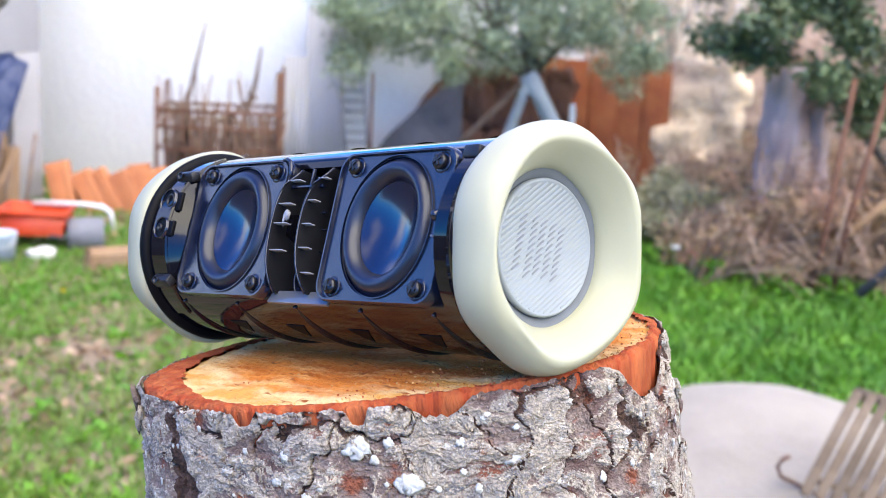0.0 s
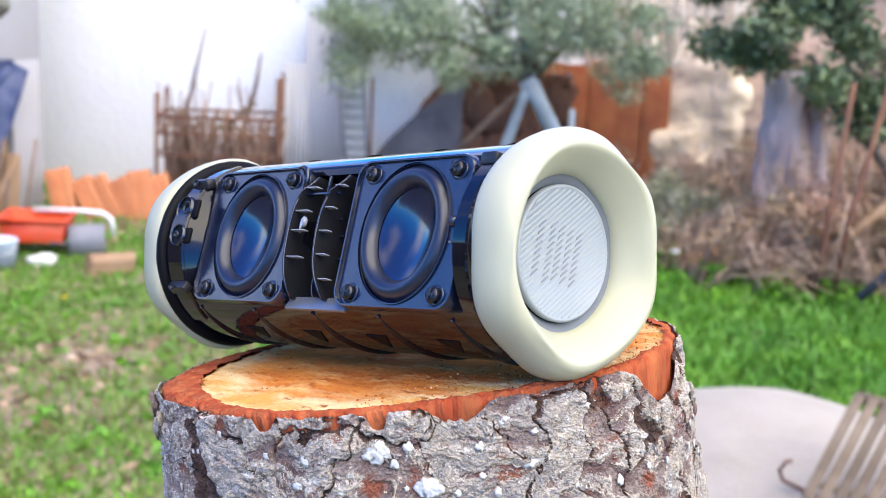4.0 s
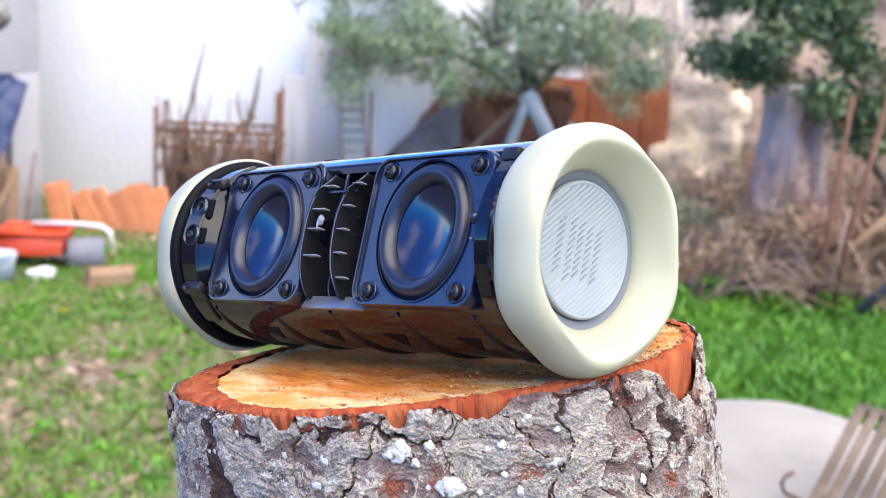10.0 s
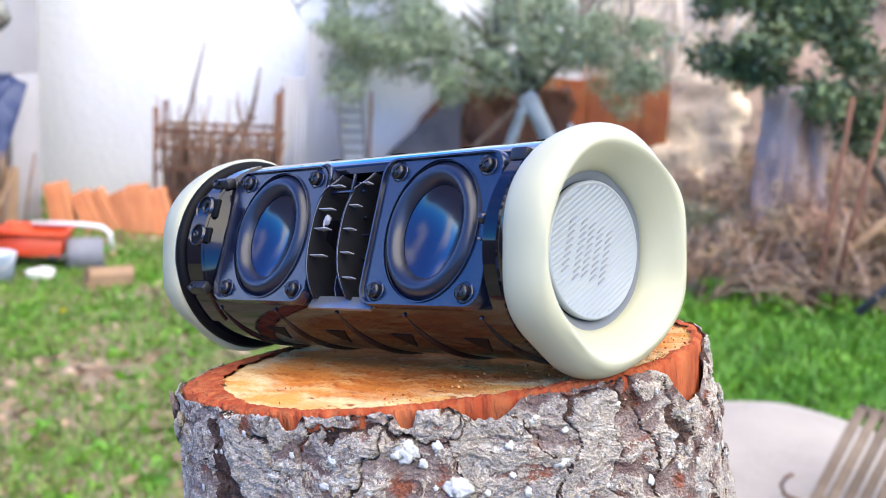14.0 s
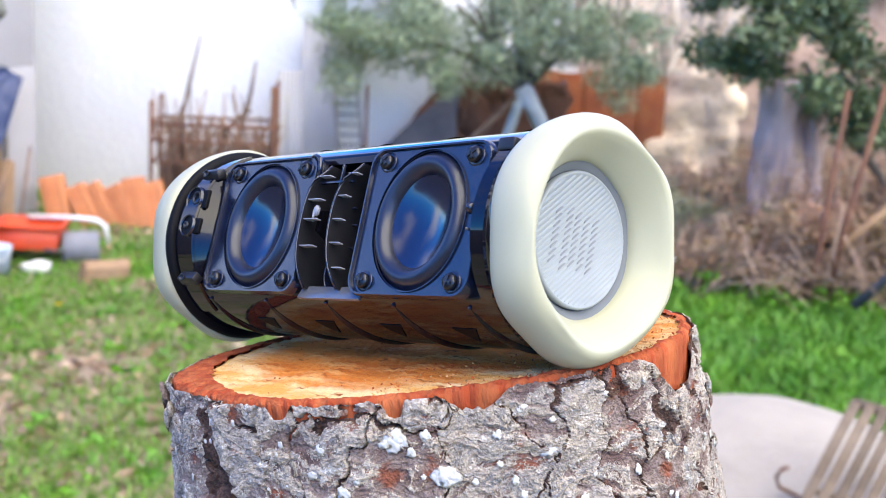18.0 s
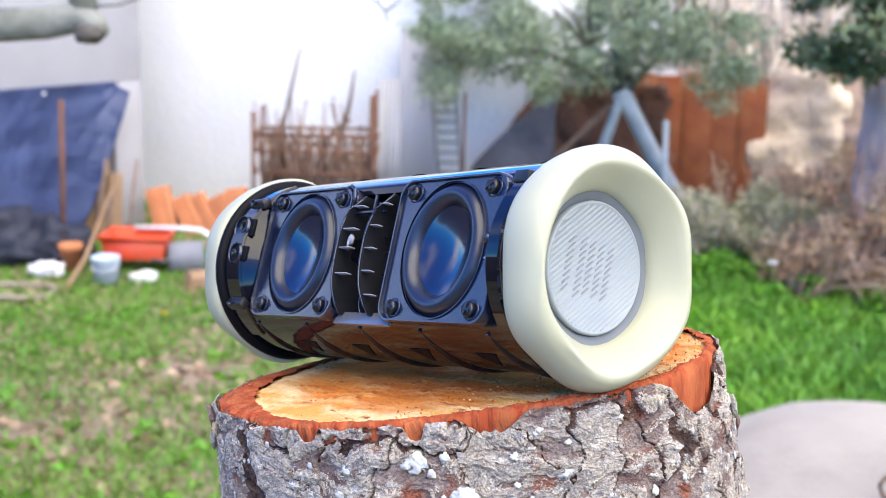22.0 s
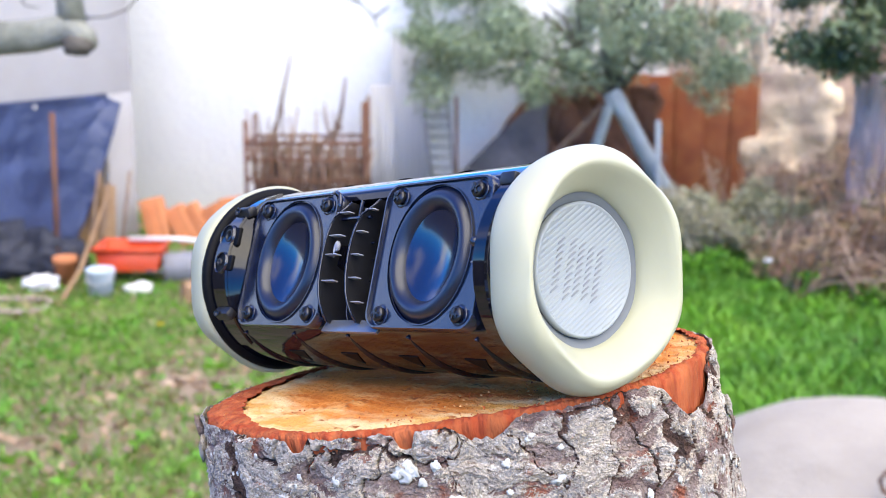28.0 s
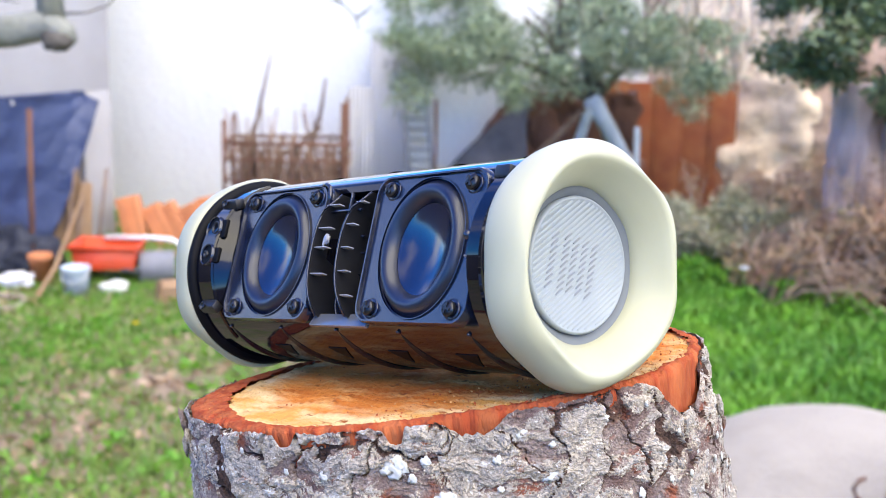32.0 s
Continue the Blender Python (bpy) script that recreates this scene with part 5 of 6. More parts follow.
def build_brush():
    """Dry upright stalks with withered leaves between the bush and the grey posts."""
    rnd = random.Random(23)
    for at, wide, high, n in (((2.10, 7.5), 0.40, 0.62, 90), ((2.75, 7.3), 0.50, 0.80, 110), ((2.35, 6.35), 0.55, 0.42, 90), ((2.62, 6.5), 0.40, 0.82, 60)):
        t = thing("dry_brush", "upright rust brown dry brushwood with withered leaves", "brushwood", Matrix.Translation((at[0], at[1], 0)), "dry brush by the bank")
        stalks, spots = [], []
        for _ in range(n):
            x, y, h = rnd.uniform(-wide, wide), rnd.uniform(-0.2, 0.2), high * rnd.uniform(0.45, 1.05)
            dx = rnd.uniform(-0.16, 0.16)
            stalks.append(([(x, y, 0), (x + dx * 0.4, y, h * 0.55), (x + dx, y + rnd.uniform(-0.05, 0.05), h)], [0.007, 0.005, 0.002]))
            spots.append(((x + dx * 0.7, y, h * rnd.uniform(0.4, 0.95)), (0.09, 0.08, 0.13)))
        tagged(part("stalk_tangle", tubes("stalk_tangle", stalks, 4), M_BRAMBLE, t), kind="stuff")
        crown("withered_leaves", spots, n * 26, 0.03, M_WITHERED, t, rnd, 0.1, 0.35)


build_brush()


def build_bramble():
    rnd = random.Random(14)
    t = thing("bramble_heap", "tangled heap of dry reddish brown brambles", "bramble", Matrix.Translation((2.62, 6.3, 0)))
    canes = []
    for k in range(300):
        x, y = rnd.uniform(-0.85, 1.1), rnd.uniform(-0.35, 0.5)
        a = rnd.uniform(0, 6.28)
        if x < -0.1:
            a = rnd.uniform(-1.2, 1.2)
        L = rnd.uniform(0.3, 0.8)
        h = rnd.uniform(0.15, 0.5) + 0.28 * min(1, max(0, (x + 0.3) / 0.6)) * rnd.random()
        canes.append(([(x, y, 0), (x + 0.3 * L * math.cos(a), y + 0.3 * L * math.sin(a), h * 0.75), (x + 0.7 * L * math.cos(a), y + 0.7 * L * math.sin(a), h), (x + L * math.cos(a), y + L * math.sin(a), h * rnd.uniform(0.3, 0.9))], [0.007, 0.006, 0.005, 0.003]))
    tagged(part("cane_tangle", tubes("cane_tangle", canes, 4), M_BRAMBLE, t), kind="stuff")
    centres = [((rnd.uniform(-0.85, 1.1), rnd.uniform(-0.3, 0.4), rnd.uniform(0.03, 0.55)), (0.18, 0.18, 0.12)) for _ in range(40)]
    crown("dead_leaves", centres, 8000, 0.04, M_WITHERED, t, rnd, 0.2, 0.4)
    copy_thing(t, pose(3.3, 8.0, 0, 0, 0, 15))
    copy_thing(t, pose(3.35, 7.2, 0, 0, 0, 30))
    # weathered grey trunk pieces in the heap
    for x, y, w, h, lean in ((2.52, 6.9, 0.145, 1.20, 2), (2.80, 6.95, 0.075, 1.10, -3)):
        prof = [(h * i / 14, w * (1.04 - 0.006 * i)) for i in range(15)] + [(h, 0.001)]
        me = lathe("weathered_post", prof, 40, "Z", (0, 0), lambda a, z, r: 0.5 * r * noise.fractal(Vector((math.cos(a) * 1.6, math.sin(a) * 1.6, z * 3.2 + x)), 0.7, 2, 4))
        ob = part("weathered_post", me, M_POST, place=pose(x, y, -0.03, 0, lean, 0))
        tagged(ob, "thick grey weathered tree trunk post", "post", "grey posts in the brambles")
    for a, b, r in (((2.48, 5.9, 0.35), (2.56, 5.95, 1.20), 0.014), ((2.60, 5.9, 0.45), (2.76, 5.95, 1.24), 0.016)):
        ob = part("rusty_bar", tube("rusty_bar", [(a[0] - 0.05, a[1], 0.0), a, b], [r, r, r], 8), M_RUST)
        tagged(ob, "rusty iron bar leaning in the brambles", "iron bar", "rusty bars")
    ob = part("pole", tube("pole", [px(1590, 500, 6.6) + Vector((0, 0, -0.03)), px(1680, 420, 6.5), px(1830, 300, 6.4)], [0.024, 0.024, 0.022], 8), M_LOG)
    tagged(ob, "pale brown pole leaning over the brambles", "pole")
    ob = part("pipe", tube("pipe", [px(1700, 535, 6.1), px(1780, 465, 6.0), px(1880, 380, 5.9)], [0.026, 0.026, 0.026], 10), M_TYRE)
    tagged(ob, "dark iron pipe leaning over the grass", "pipe")


build_bramble()


def build_bank():
    rnd = random.Random(15)
    verts, faces = [], []
    nx, nz = 70, 30
    for i in range(nx + 1):
        for j in range(nz + 1):
            u, v = i / nx, j / nz
            x = 1.85 + 3.9 * u
            z = 1.95 * v - 0.05
            y = 8.6 + 0.7 * v + 0.17 * noise.fractal(Vector((x * 2.4, z * 3.0, 2)), 0.7, 2, 5) + (1.1 * max(0, 0.25 - u) / 0.25)
            verts.append((x, y, z))
    for i in range(nx):
        for j in range(nz):
            a = i * (nz + 1) + j
            faces.append((a, a + nz + 1, a + nz + 2, a + 1))
    me = mesh_from("bank", verts, faces)
    me.materials.append(M_BANK)
    me.materials.append(M_EARTHBANK)
    index = []
    for f in me.polygons:
        c = f.center
        wob = 0.25 * noise.noise(Vector((c.x * 2.3, c.z * 2.3, 4)))
        index.append(1 if c.x > 2.9 + wob or c.z < 0.38 + wob or c.x < 2.08 + wob * 0.4 else 0)
    me.polygons.foreach_set("material_index", index)
    b = part("bank", me, M_BANK)
    tagged(b, "pale crumbling limestone bank", "rock bank", kind="structure")
    fr = thing("palm_fronds", "bleached dry palm fronds drooping over the bank", "palm fronds", Matrix.Translation((2.15, 8.25, 1.45)))
    places = []
    for _ in range(150):
        a = rnd.uniform(-0.9, 0.9)
        p = Vector((rnd.uniform(-0.5, 0.9), rnd.uniform(-0.1, 0.25), rnd.uniform(-0.1, 0.40)))
        places.append((p, Vector((a * 0.18 - 0.1, -0.05, -0.32)) * rnd.uniform(0.6, 1.2), rnd.uniform(0.012, 0.024), Vector((0, 0, -0.05))))
    leaf_cards("fronds", places, M_STRAW, fr)
    part("rib", tube("rib", [(-0.6, 0.1, 0.45), (0.1, 0.1, 0.42), (0.9, 0.15, 0.28)], [0.03, 0.028, 0.015]), M_STRAW, fr)


build_bank()


def build_cage():
    rnd = random.Random(16)
    o = px(540, 250, 8.2)
    t = thing("stick_cage", "rusty iron cage full of dry brushwood sticks", "cage", Matrix.Translation((o.x, o.y, 0)))
    hw, top = 0.39, 0.67
    for sx in (-hw, hw):
        for sy in (0, 0.42):
            part("post", tube("post", [(sx, sy, 0), (sx, sy, top + (0.15 if sx < 0 else 0.27))], 0.014, 8), M_RUST, t)
    for z in (0.08, 0.25, 0.42, 0.56, top):
        for a, b in (((-hw, 0), (hw, 0)), ((-hw, 0.42), (hw, 0.42)), ((-hw, 0), (-hw, 0.42)), ((hw, 0), (hw, 0.42))):
            part("rail", tube("rail", [(a[0], a[1], z), (b[0], b[1], z)], 0.009 if z < top else 0.013, 6), M_RUST, t)
    for k in range(15):
        x = -hw + 2 * hw * k / 14
        part("wire", tube("wire", [(x, -0.004, 0.03), (x, -0.004, top)], 0.0045, 5), M_RUST, t)
    sticks = []
    for k in range(170):
        x, y = rnd.uniform(-hw + 0.03, hw - 0.03), rnd.uniform(0.03, 0.38)
        h = rnd.uniform(0.45, 0.72) if k > 14 else rnd.uniform(0.74, 0.95)
        sticks.append(([(x, y, 0.01), (x + rnd.uniform(-0.06, 0.06), y, h * 0.5), (x + rnd.uniform(-0.12, 0.12), y, h)], [0.013, 0.011, 0.006]))
    tagged(part("brushwood", tubes("brushwood", sticks, 5), M_STICK, t, "bundle of dry brown sticks"), kind="stuff")
    for a, b, c, r in (((488, 235), (500, 170), (515, 95), 0.014), ((590, 250), (605, 190), (612, 135), 0.016), ((560, 260), (585, 235), (607, 222), 0.022), ((478, 250), (486, 225), (495, 200), 0.014)):
        q = [px(*p, 8.3) - Vector((o.x, o.y, 0)) for p in (a, b, c)]
        part("stick", tube("stick", [q[0] - Vector((0.03, 0, 0.4)), *q], [r, r, r * 0.9, r * 0.5], 7), M_STICK, t)


build_cage()


def build_sheets():
    t = thing("leaning_sheets", "weathered whitish corrugated sheets leaning on the wall", "sheets", Matrix.Translation((0, 0, 0)))
    for k, (x0, x1, top, d) in enumerate(((655, 700, 150, 9.05), (695, 760, 60, 9.1), (640, 668, 190, 8.98))):
        a, b = px(x0, 330, d), px(x1, 330, d)
        h = px(x0, top, d).z
        verts, faces = [], []
        n = 30
        for i in range(n + 1):
            x = a.x + (b.x - a.x) * i / n
            y = a.y - 0.03 + 0.012 * math.sin(i * 1.3)
            for (dy, z) in ((-0.12, 0.0), (0.1, h)):
                verts.append((x, y + dy, z))
        for i in range(n):
            faces.append((i * 2, i * 2 + 2, i * 2 + 3, i * 2 + 1))
        ob = part("sheet", mesh_from("sheet", verts, faces), M_SHEET, t)
        ob.modifiers.new("thick", "SOLIDIFY").thickness = 0.008
    # ladder
    lad = thing("ladder", "grey metal ladder leaning on the wall", "ladder", Matrix.Translation((0, 0, 0)))
    b0, b1, t0, t1 = px(775, 400, 8.75), px(812, 400, 8.75), px(745, 150, 8.95), px(790, 150, 8.95)
    b0.z = b1.z = 0
    for a, b in ((b0, t0), (b1, t1)):
        part("stile", tube("stile", [a, b], 0.015, 6), M_LADDER, lad)
    for i in range(1, 14):
        u = i / 14
        part("rung", tube("rung", [b0.lerp(t0, u), b1.lerp(t1, u)], 0.010, 6), M_LADDER, lad)
    p0, p1 = px(808, 330, 8.6), px(808, 170, 8.6)
    ob = part("rusty_post", tube("rusty_post", [(p0.x, p0.y, 0), p1], 0.012, 8), M_RUST)
    tagged(ob, "thin rusty iron post by the ladder", "post")
    # grey tarpaulin-covered slope
    a = px(830, 310, 8.7)
    verts, faces = [], []
    n = 16
    for i in range(n + 1):
        for j in range(n + 1):
            u, v = i / n, j / n
            x = a.x - 0.05 + 0.62 * u
            z = (0.30 + 0.62 * u ** 0.8) * v
            y = 8.35 + 0.25 * v + 0.04 * noise.noise(Vector((u * 4, v * 4, 9)))
            verts.append((x, y, z))
    for i in range(n):
        for j in range(n):
            k = i * (n + 1) + j
            faces.append((k, k + n + 1, k + n + 2, k + 1))
    ob = part("cover_sheet", mesh_from("cover_sheet", verts, faces), M_SLATE)
    ob.modifiers.new("thick", "SOLIDIFY").thickness = 0.05
    tagged(ob, "grey cloth sheet covering a heap", "cover sheet")
    p0, p1 = px(1165, 340, 8.6), px(1165, 212, 8.6)
    ob = part("white_post", tube("white_post", [(p0.x, p0.y, 0), p1], 0.020, 8), M_TRUNK)
    tagged(ob, "thin pale wooden post before the rust red fence", "post")


build_sheets()


def split_log():
    """A short split block: flat split faces, a rounded bark side, uneven ends."""
    bm = bmesh.new()
    rings = []
    for i in range(7):
        x = -0.12 + 0.04 * i
        ring = []
        for y, z in ((-0.06, -0.055), (0.055, -0.055), (0.07, -0.01), (0.045, 0.045), (-0.01, 0.060), (-0.055, 0.035)):
            k = 1 + 0.10 * noise.noise(Vector((x * 9, y * 22, z * 22)))
            ring.append(bm.verts.new((x + 0.12 * z + 0.01 * noise.noise(Vector((y * 30, z * 30, x))), y * k, z * k)))
        rings.append(ring)
    for a, b in zip(rings, rings[1:]):
        for k in range(6):
            bm.faces.new((a[k], a[(k + 1) % 6], b[(k + 1) % 6], b[k]))
    bm.faces.new(rings[0][::-1])
    bm.faces.new(rings[-1])
    return bm


def build_left_clutter():
    rnd = random.Random(17)
    # hollow terracotta blocks leaning together
    for x, w, lean, top in ((270, 0.15, -14, 348), (318, 0.13, -27, 358), (345, 0.14, -29, 354), (382, 0.13, -26, 356), (405, 0.14, -9, 347), (440, 0.15, -16, 352)):
        q = px(x + 26, 430, 8.15)
        h = px(x, top, 8.15).z
        bm = box(w, 0.10, h, (0, 0, h / 2), 0.006)
        for k in (-1, 0, 1):
            box(0.012, 0.006, h * 0.9, (k * w * 0.27, -0.052, h / 2), bm=bm)
        ob = part("terracotta_block", bm, M_TERRACOTTA, place=pose(q.x - 0.05 - lean * 0.0015, q.y, 0.0, -8, lean, 0))
        tagged(ob, "orange terracotta building block leaning on the wall", "brick", "terracotta blocks")
    # orange barrow
    q = px(238, 500, 7.1)
    t = thing("barrow", "small orange garden barrow with white tube handles", "barrow", Matrix.Translation((q.x, q.y, 0)))
    lo, hi = px(238, 470, 7.1).z, px(238, 432, 7.1).z
    bm = bmesh.new()
    v = []
    for z, k in ((lo, 0.9), (hi, 1.0)):
        v.append([bm.verts.new((x * k, y * k, z)) for x, y in ((-0.18, -0.14), (0.18, -0.14), (0.18, 0.14), (-0.18, 0.14))])
    bm.faces.new(v[0])
    for i in range(4):
        j = (i + 1) % 4
        bm.faces.new((v[0][i], v[0][j], v[1][j], v[1][i]))
    tray = part("tray", bm, M_ORANGE, t, "orange plastic tray")
    tray.modifiers.new("thick", "SOLIDIFY").thickness = 0.012
    part("rim", tube("rim", [(-0.19, -0.15, hi), (0.19, -0.15, hi), (0.19, 0.15, hi), (-0.19, 0.15, hi), (-0.19, -0.15, hi)], 0.012, 6), M_ORANGE, t)
    part("handle", tube("handle", [(-0.05, 0.13, hi + 0.01), (0.22, 0.13, hi + 0.01), (0.34, 0.13, hi), (0.385, 0.13, hi - 0.03), (0.40, 0.13, hi - 0.13)], 0.014, 8), M_WHITE_TUBE, t, "white tube handle")
    for y in (-0.13, 0.13):
        part("leg", tube("leg", [(-0.14, y, lo), (-0.15, y, 0)], 0.012, 6), M_TYRE, t)
        part("strut", tube("strut", [(0.20, y * 0.8, 0.09), (0.1, y, lo)], 0.012, 6), M_TYRE, t)
    wheel = part("wheel", lathe("wheel", [(-0.10, 0.05), (-0.10, 0.085), (-0.09, 0.09), (0.09, 0.09), (0.10, 0.085), (0.10, 0.05)], 28, "X", closed=True), M_ROLLER, t, "broad grey roller wheel", place=pose(0.27, 0.0, 0.09, 0, 0, 14))
    part("hub", lathe("hub", [(-0.095, 0.0001), (-0.095, 0.05), (0.095, 0.05), (0.095, 0.0001)], 20, "X"), M_TYRE, wheel)
    part("axle", tube("axle", [(0.20, -0.12, 0.09), (0.20, 0.12, 0.09)], 0.012, 6), M_TYRE, t)
    q = px(362, 514, 6.7)
    ob = part("firewood", split_log(), M_LOG, place=pose(q.x, q.y, 0.055, 8, 0, 24))
    tagged(ob, "split brown firewood block on the grass", "firewood")
    q = px(180, 528, 6.75)
    t = thing("bucket", "pale blue plastic bucket on the grass", "bucket", Matrix.Translation((q.x, q.y, 0)))
    part("shell", lathe("shell", [(0.0, 0.0001), (0.0, 0.062), (0.15, 0.078), (0.155, 0.082), (0.162, 0.080), (0.155, 0.074), (0.01, 0.058), (0.01, 0.0001)], 32, "Z"), M_PALEBLUE, t)
    part("bail", tube("bail", [(-0.08, 0, 0.15), (-0.06, -0.06, 0.10), (0, -0.085, 0.085), (0.06, -0.06, 0.10), (0.08, 0, 0.15)], 0.003, 5), M_WHITE_TUBE, t)
    q = px(247, 522, 6.8)
    ob = part("stone", blob("stone", (0.075, 0.05, 0.045), 9, 0.3, 1.4, 3), M_STONE, place=pose(q.x, q.y, 0.03))
    tagged(ob, "white rounded stone in the grass", "stone")
    q = px(118, 505, 7.0)
    t = thing("flower_pot", "terracotta flower pot standing by the opening", "pot", Matrix.Translation((q.x, q.y, 0)))
    part("shell", lathe("shell", [(0.0, 0.0001), (0.0, 0.045), (0.14, 0.062), (0.14, 0.07), (0.175, 0.07), (0.175, 0.06), (0.02, 0.04), (0.02, 0.0001)], 28, "Z"), M_TERRACOTTA, t)
    a, b = px(92, 500, 7.15), px(92, 197, 7.25)
    ob = part("rusty_stake", tube("rusty_stake", [(a.x + 0.04, a.y, 0), (b.x, b.y, b.z)], [0.017, 0.016], 8), M_RUST)
    tagged(ob, "rusty iron stake standing before the tarpaulin", "stake")
    ob = part("stick", tube("stick", [px(100, 545, 6.5), px(140, 480, 6.8), px(195, 330, 7.6)], [0.014, 0.013, 0.009], 7), M_LOG)
    tagged(ob, "dry pale stick leaning against the pier", "stick")
    for k, (x, y) in enumerate(((150, 300), (168, 320), (205, 300))):
        b = px(x + 25, y, 7.9)
        ob = part("stick", tube("stick", [(b.x - 0.05, b.y - 0.15, 0), b], [0.012, 0.009], 6), M_STICK)
        tagged(ob, "grey brown stick leaning in the opening", "stick", "sticks by the pier")
    for x, top, w in ((150, 250, 0.10), (172, 280, 0.08), (196, 330, 0.09)):
        b = px(x, top, 8.15)
        ob = part("board", box(w, 0.025, b.z + 0.04, (0, 0, (b.z + 0.04) / 2), 0.003), M_LOG, place=pose(b.x, b.y - 0.12, -0.01, -9, 3, 20))
        tagged(ob, "weathered brown board leaning in the opening", "board", "boards in the opening")
    for k, (x, y, sx, sz) in enumerate(((20, 520, 0.30, 0.12), (70, 500, 0.22, 0.16), (-40, 500, 0.3, 0.2))):
        q = px(x, y, 7.1)
        ob = part("sack", blob("sack", (sx, 0.18, sz), k + 20, 0.35, 1.6, 4), M_DARK, place=pose(q.x, q.y + 0.15, sz * 0.7))
        tagged(ob, "dark crumpled sack in the opening", "sack", "sacks in the opening")
    q = px(72, 516, 6.9)
    ob = part("white_bag", blob("white_bag", (0.09, 0.06, 0.05), 31, 0.5, 2.5, 4), M_PAPER, place=pose(q.x, q.y, 0.04))
    tagged(ob, "crumpled white plastic bag on the ground", "bag")
    q = px(20, 535, 6.5)
    loop = [(0.20 * math.cos(a), 0.16 * math.sin(a), 0.02 + 0.006 * math.sin(3 * a)) for a in [2 * math.pi * k / 40 for k in range(41)]]
    ob = part("hose", tube("hose", loop, 0.013, 8), M_GREY_SLAB, place=pose(q.x, q.y, 0))
    tagged(ob, "coil of grey garden hose", "hose")


build_left_clutter()


def build_near_tree():
    rnd = random.Random(18)
    t = thing("bare_tree", "bare garden tree with a sawn mossy limb", "tree", Matrix.Translation((-2.3, 3.2, 0)))
    part("trunk", tube("trunk", [(0, 0, -0.05), (0.02, 0, 0.2), (0.0, 0.02, 1.0), (0.05, 0.05, 1.6), (0.0, 0.1, 2.6)], [0.16, 0.12, 0.10, 0.095, 0.06], 14), M_BRANCH, t)
    o = Vector((-2.3, 3.2, 0))
    q = [px(-120, 75, 4.0) - o, px(-20, 68, 4.0) - o, px(60, 62, 4.0) - o, px(128, 48, 4.0) - o, px(150, 66, 3.97) - o, px(158, 78, 3.95) - o]
    part("limb", tube("limb", [(0.05, 0.05, 1.48), *q], [0.07, 0.055, 0.052, 0.052, 0.05, 0.040, 0.030], 14), M_BRANCH, t, "mossy limb with a sawn end")
    up = [px(128, 40, 4.0) - o, px(120, -20, 4.0) - o, px(110, -120, 4.0) - o]
    part("limb", tube("limb", up, [0.045, 0.04, 0.03], 10), M_BRANCH, t)
    part("sawn_end", blob("sawn_end", (0.046, 0.04, 0.030), 4, 0.3, 2, 3), M_TWIG, t, "dark knotted stub", place=Matrix.Translation(px(136, 80, 3.93) - o))
    for many in (((150, 30), (190, 28), (225, 15), (265, -30)), ((590, -30), (640, 5), (662, 28), (668, 48)), ((662, 30), (680, 16), (692, 8)), ((640, 5), (610, -5), (600, -40)), ((20, -30), (45, 8), (70, 12))):
        path = [px(x, y, 4.1) - o for x, y in many]
        part("twig", tube("twig", path, [0.004] + [0.003] * (len(path) - 2) + [0.0015], 6), M_TWIG, t)
    # bough overhead that carries the hanging twigs
    part("limb", tube("limb", [(0.0, 0.1, 2.5), px(300, -160, 4.2) - o, px(600, -130, 4.15) - o, px(700, -110, 4.15) - o], [0.06, 0.03, 0.015, 0.008], 10), M_BRANCH, t)
    part("twig", tube("twig", [px(265, -30, 4.1) - o, px(290, -160, 4.2) - o], [0.006, 0.012], 6), M_TWIG, t)
    part("twig", tube("twig", [px(590, -30, 4.1) - o, px(585, -132, 4.15) - o], [0.006, 0.01], 6), M_TWIG, t)


build_near_tree()


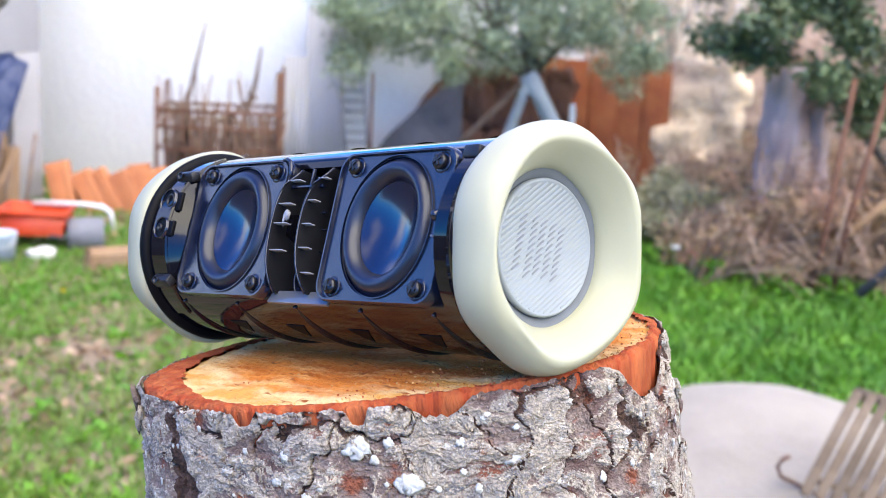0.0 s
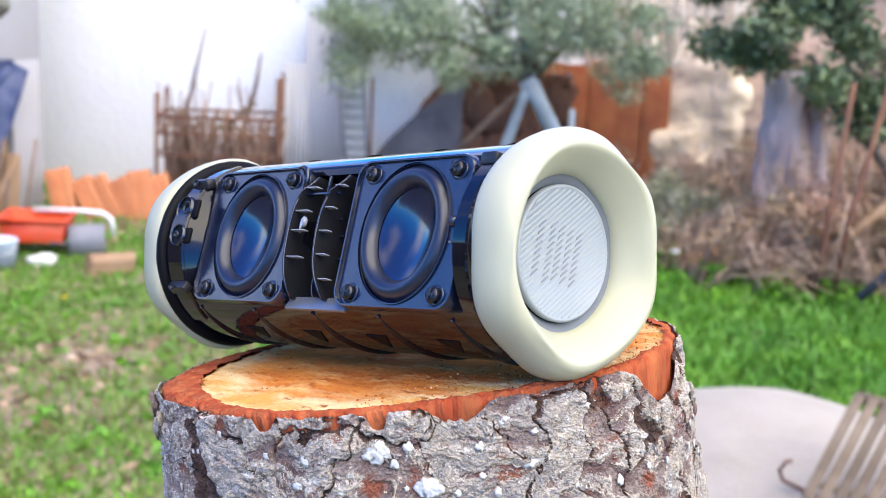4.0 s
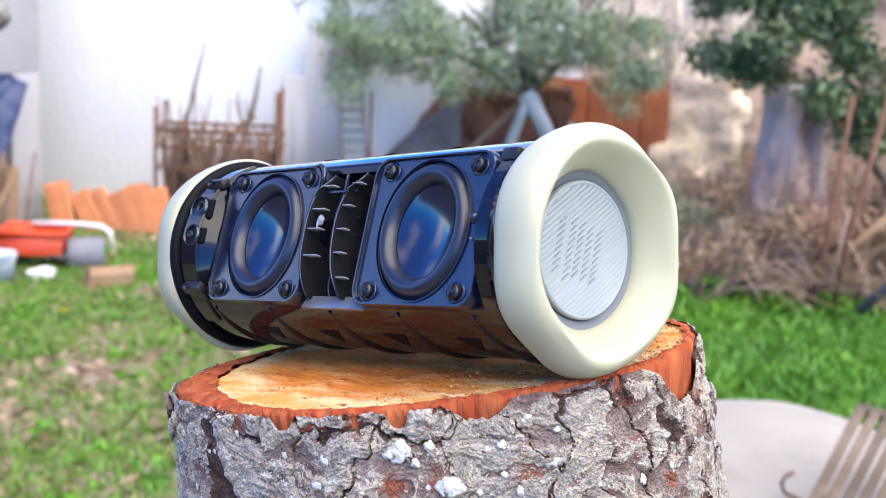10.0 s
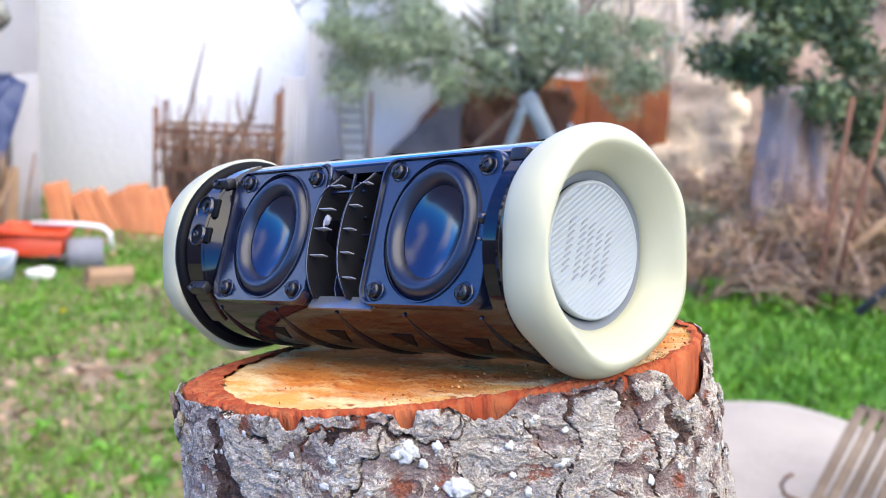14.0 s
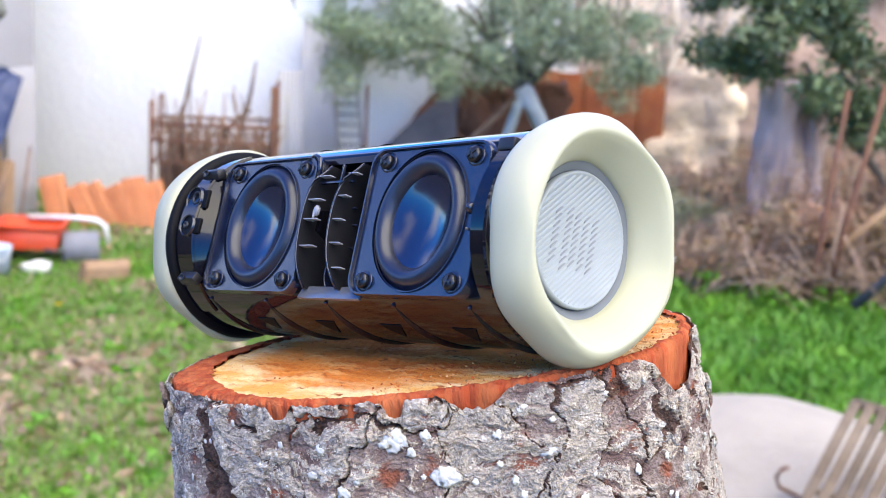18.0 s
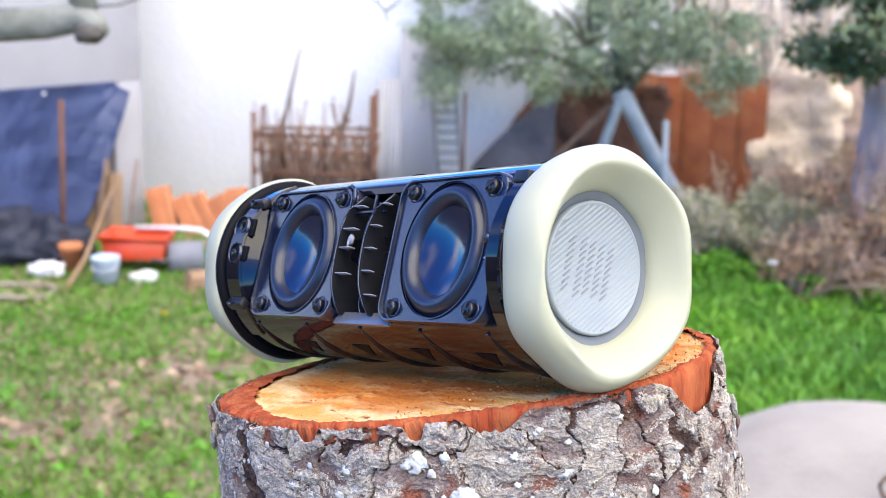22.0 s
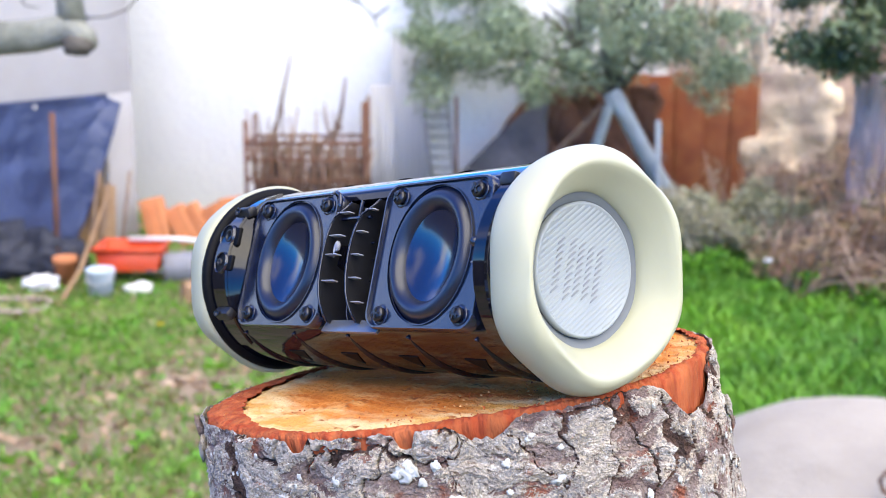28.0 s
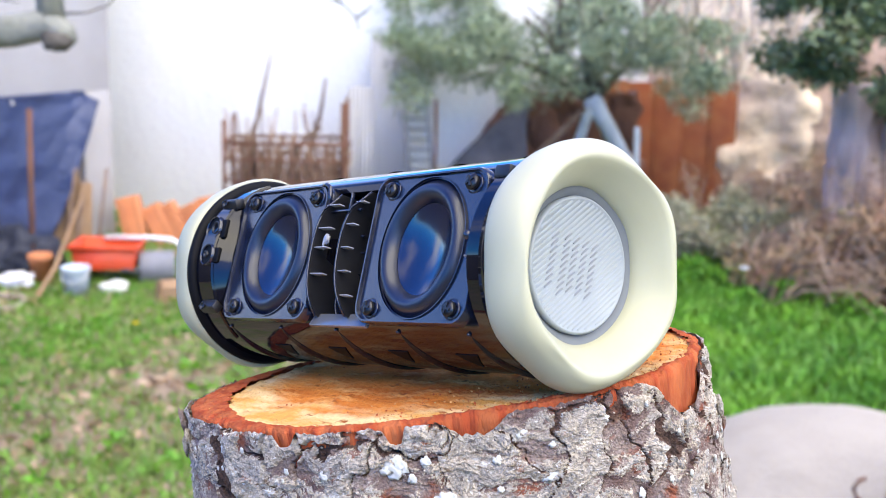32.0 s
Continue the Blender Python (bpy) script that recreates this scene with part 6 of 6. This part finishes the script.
def build_boulder():
    ob = blob("boulder", (0.66, 0.80, 0.318), 2, 0.05, 0.9, 5)
    b = part("boulder", ob, M_ROCK, place=pose(1.375, 3.3, 0.0, 0, 0, 0))
    tagged(b, "large pale smooth boulder in the grass", "boulder")
    t = thing("slatted_frame", "weathered brown slatted wooden crate side leaning on the boulder", "crate", Matrix.Translation(px(1690, 800, 3.2)))
    o = px(1690, 800, 3.2)
    for k in range(9):
        a, c = px(1700 + 27 * k, 712 + 7 * k, 3.35) - o, px(1606 + 27 * k, 902 + 7 * k, 3.12) - o
        along = (c - a).normalized()
        up = along.cross(Vector((1, 0, 0))).normalized()
        m = Matrix((up.cross(along), along, up)).transposed().to_4x4()
        m.translation = (a + c) / 2
        part("slat", box(0.030, (c - a).length, 0.012, (0, 0, 0), 0.003), M_SLAT, t, place=m)
    for f in (0.0, 0.85):
        e0 = px(1700, 712, 3.35).lerp(px(1606, 902, 3.12), f) - o
        e1 = px(1916, 768, 3.35).lerp(px(1822, 958, 3.12), f) - o
        part("batten", tube("batten", [e0 + Vector((0, 0.014, -0.006)), e1 + Vector((0, 0.014, -0.006))], 0.018 if f < 0.1 else 0.011, 6), M_SLAT, t)
    ob = part("bent_rod", tube("bent_rod", [px(1578, 832, 3.35), px(1566, 836, 3.35), px(1556, 850, 3.35), px(1562, 868, 3.35), px(1605, 888, 3.33), px(1690, 930, 3.3)], 0.006, 8), M_RUST)
    tagged(ob, "bent rusty reinforcing rod over the boulder", "iron rod")


build_boulder()


def build_flowers():
    rnd = random.Random(19)
    for x, y, mat, size, lab in ((283, 586, M_FLOWER, 0.018, "small yellow dandelion in the grass"), (1358, 462, M_PETAL, 0.026, "small white flower in the bushes"), (1000, 700, M_FLOWER, 0.016, "small yellow dandelion in the grass")):
        d = 6.0 if x < 400 else 6.6
        q = px(x, y, d)
        t = thing("flower", lab, "flower", Matrix.Translation((q.x, q.y, 0)))
        part("stalk", tube("stalk", [(0, 0, 0), (0.004, 0, max(0.05, q.z))], 0.002, 5), M_GRASS, t)
        head = []
        for k in range(12):
            a = k * 0.5236
            head.append((Vector((0.004, 0, max(0.05, q.z))), Vector((math.cos(a), math.sin(a), 0.4)) * size, size * 0.3, Vector((0, 0, 0.002))))
        leaf_cards("petals", head, mat, t)


build_flowers()


def motions():
    """The music: end disc and cones pulse along their axes."""
    for disc in DISCS:
        base = disc.matrix_basis.copy()
        rows = [(0.1 * k, Matrix.Translation((0.0007 * math.sin(k * 2.39) * (0.6 + 0.4 * math.sin(k * 0.37)), 0, 0)) @ base) for k in range(321)]
        walk(disc, rows)
    for cone in CONES:
        base = cone.matrix_basis.copy()
        rows = [(0.1 * k, Matrix.Translation((0, 0.0003 * math.sin(k * 2.71), 0)) @ base) for k in range(321)]
        walk(cone, rows)


motions()
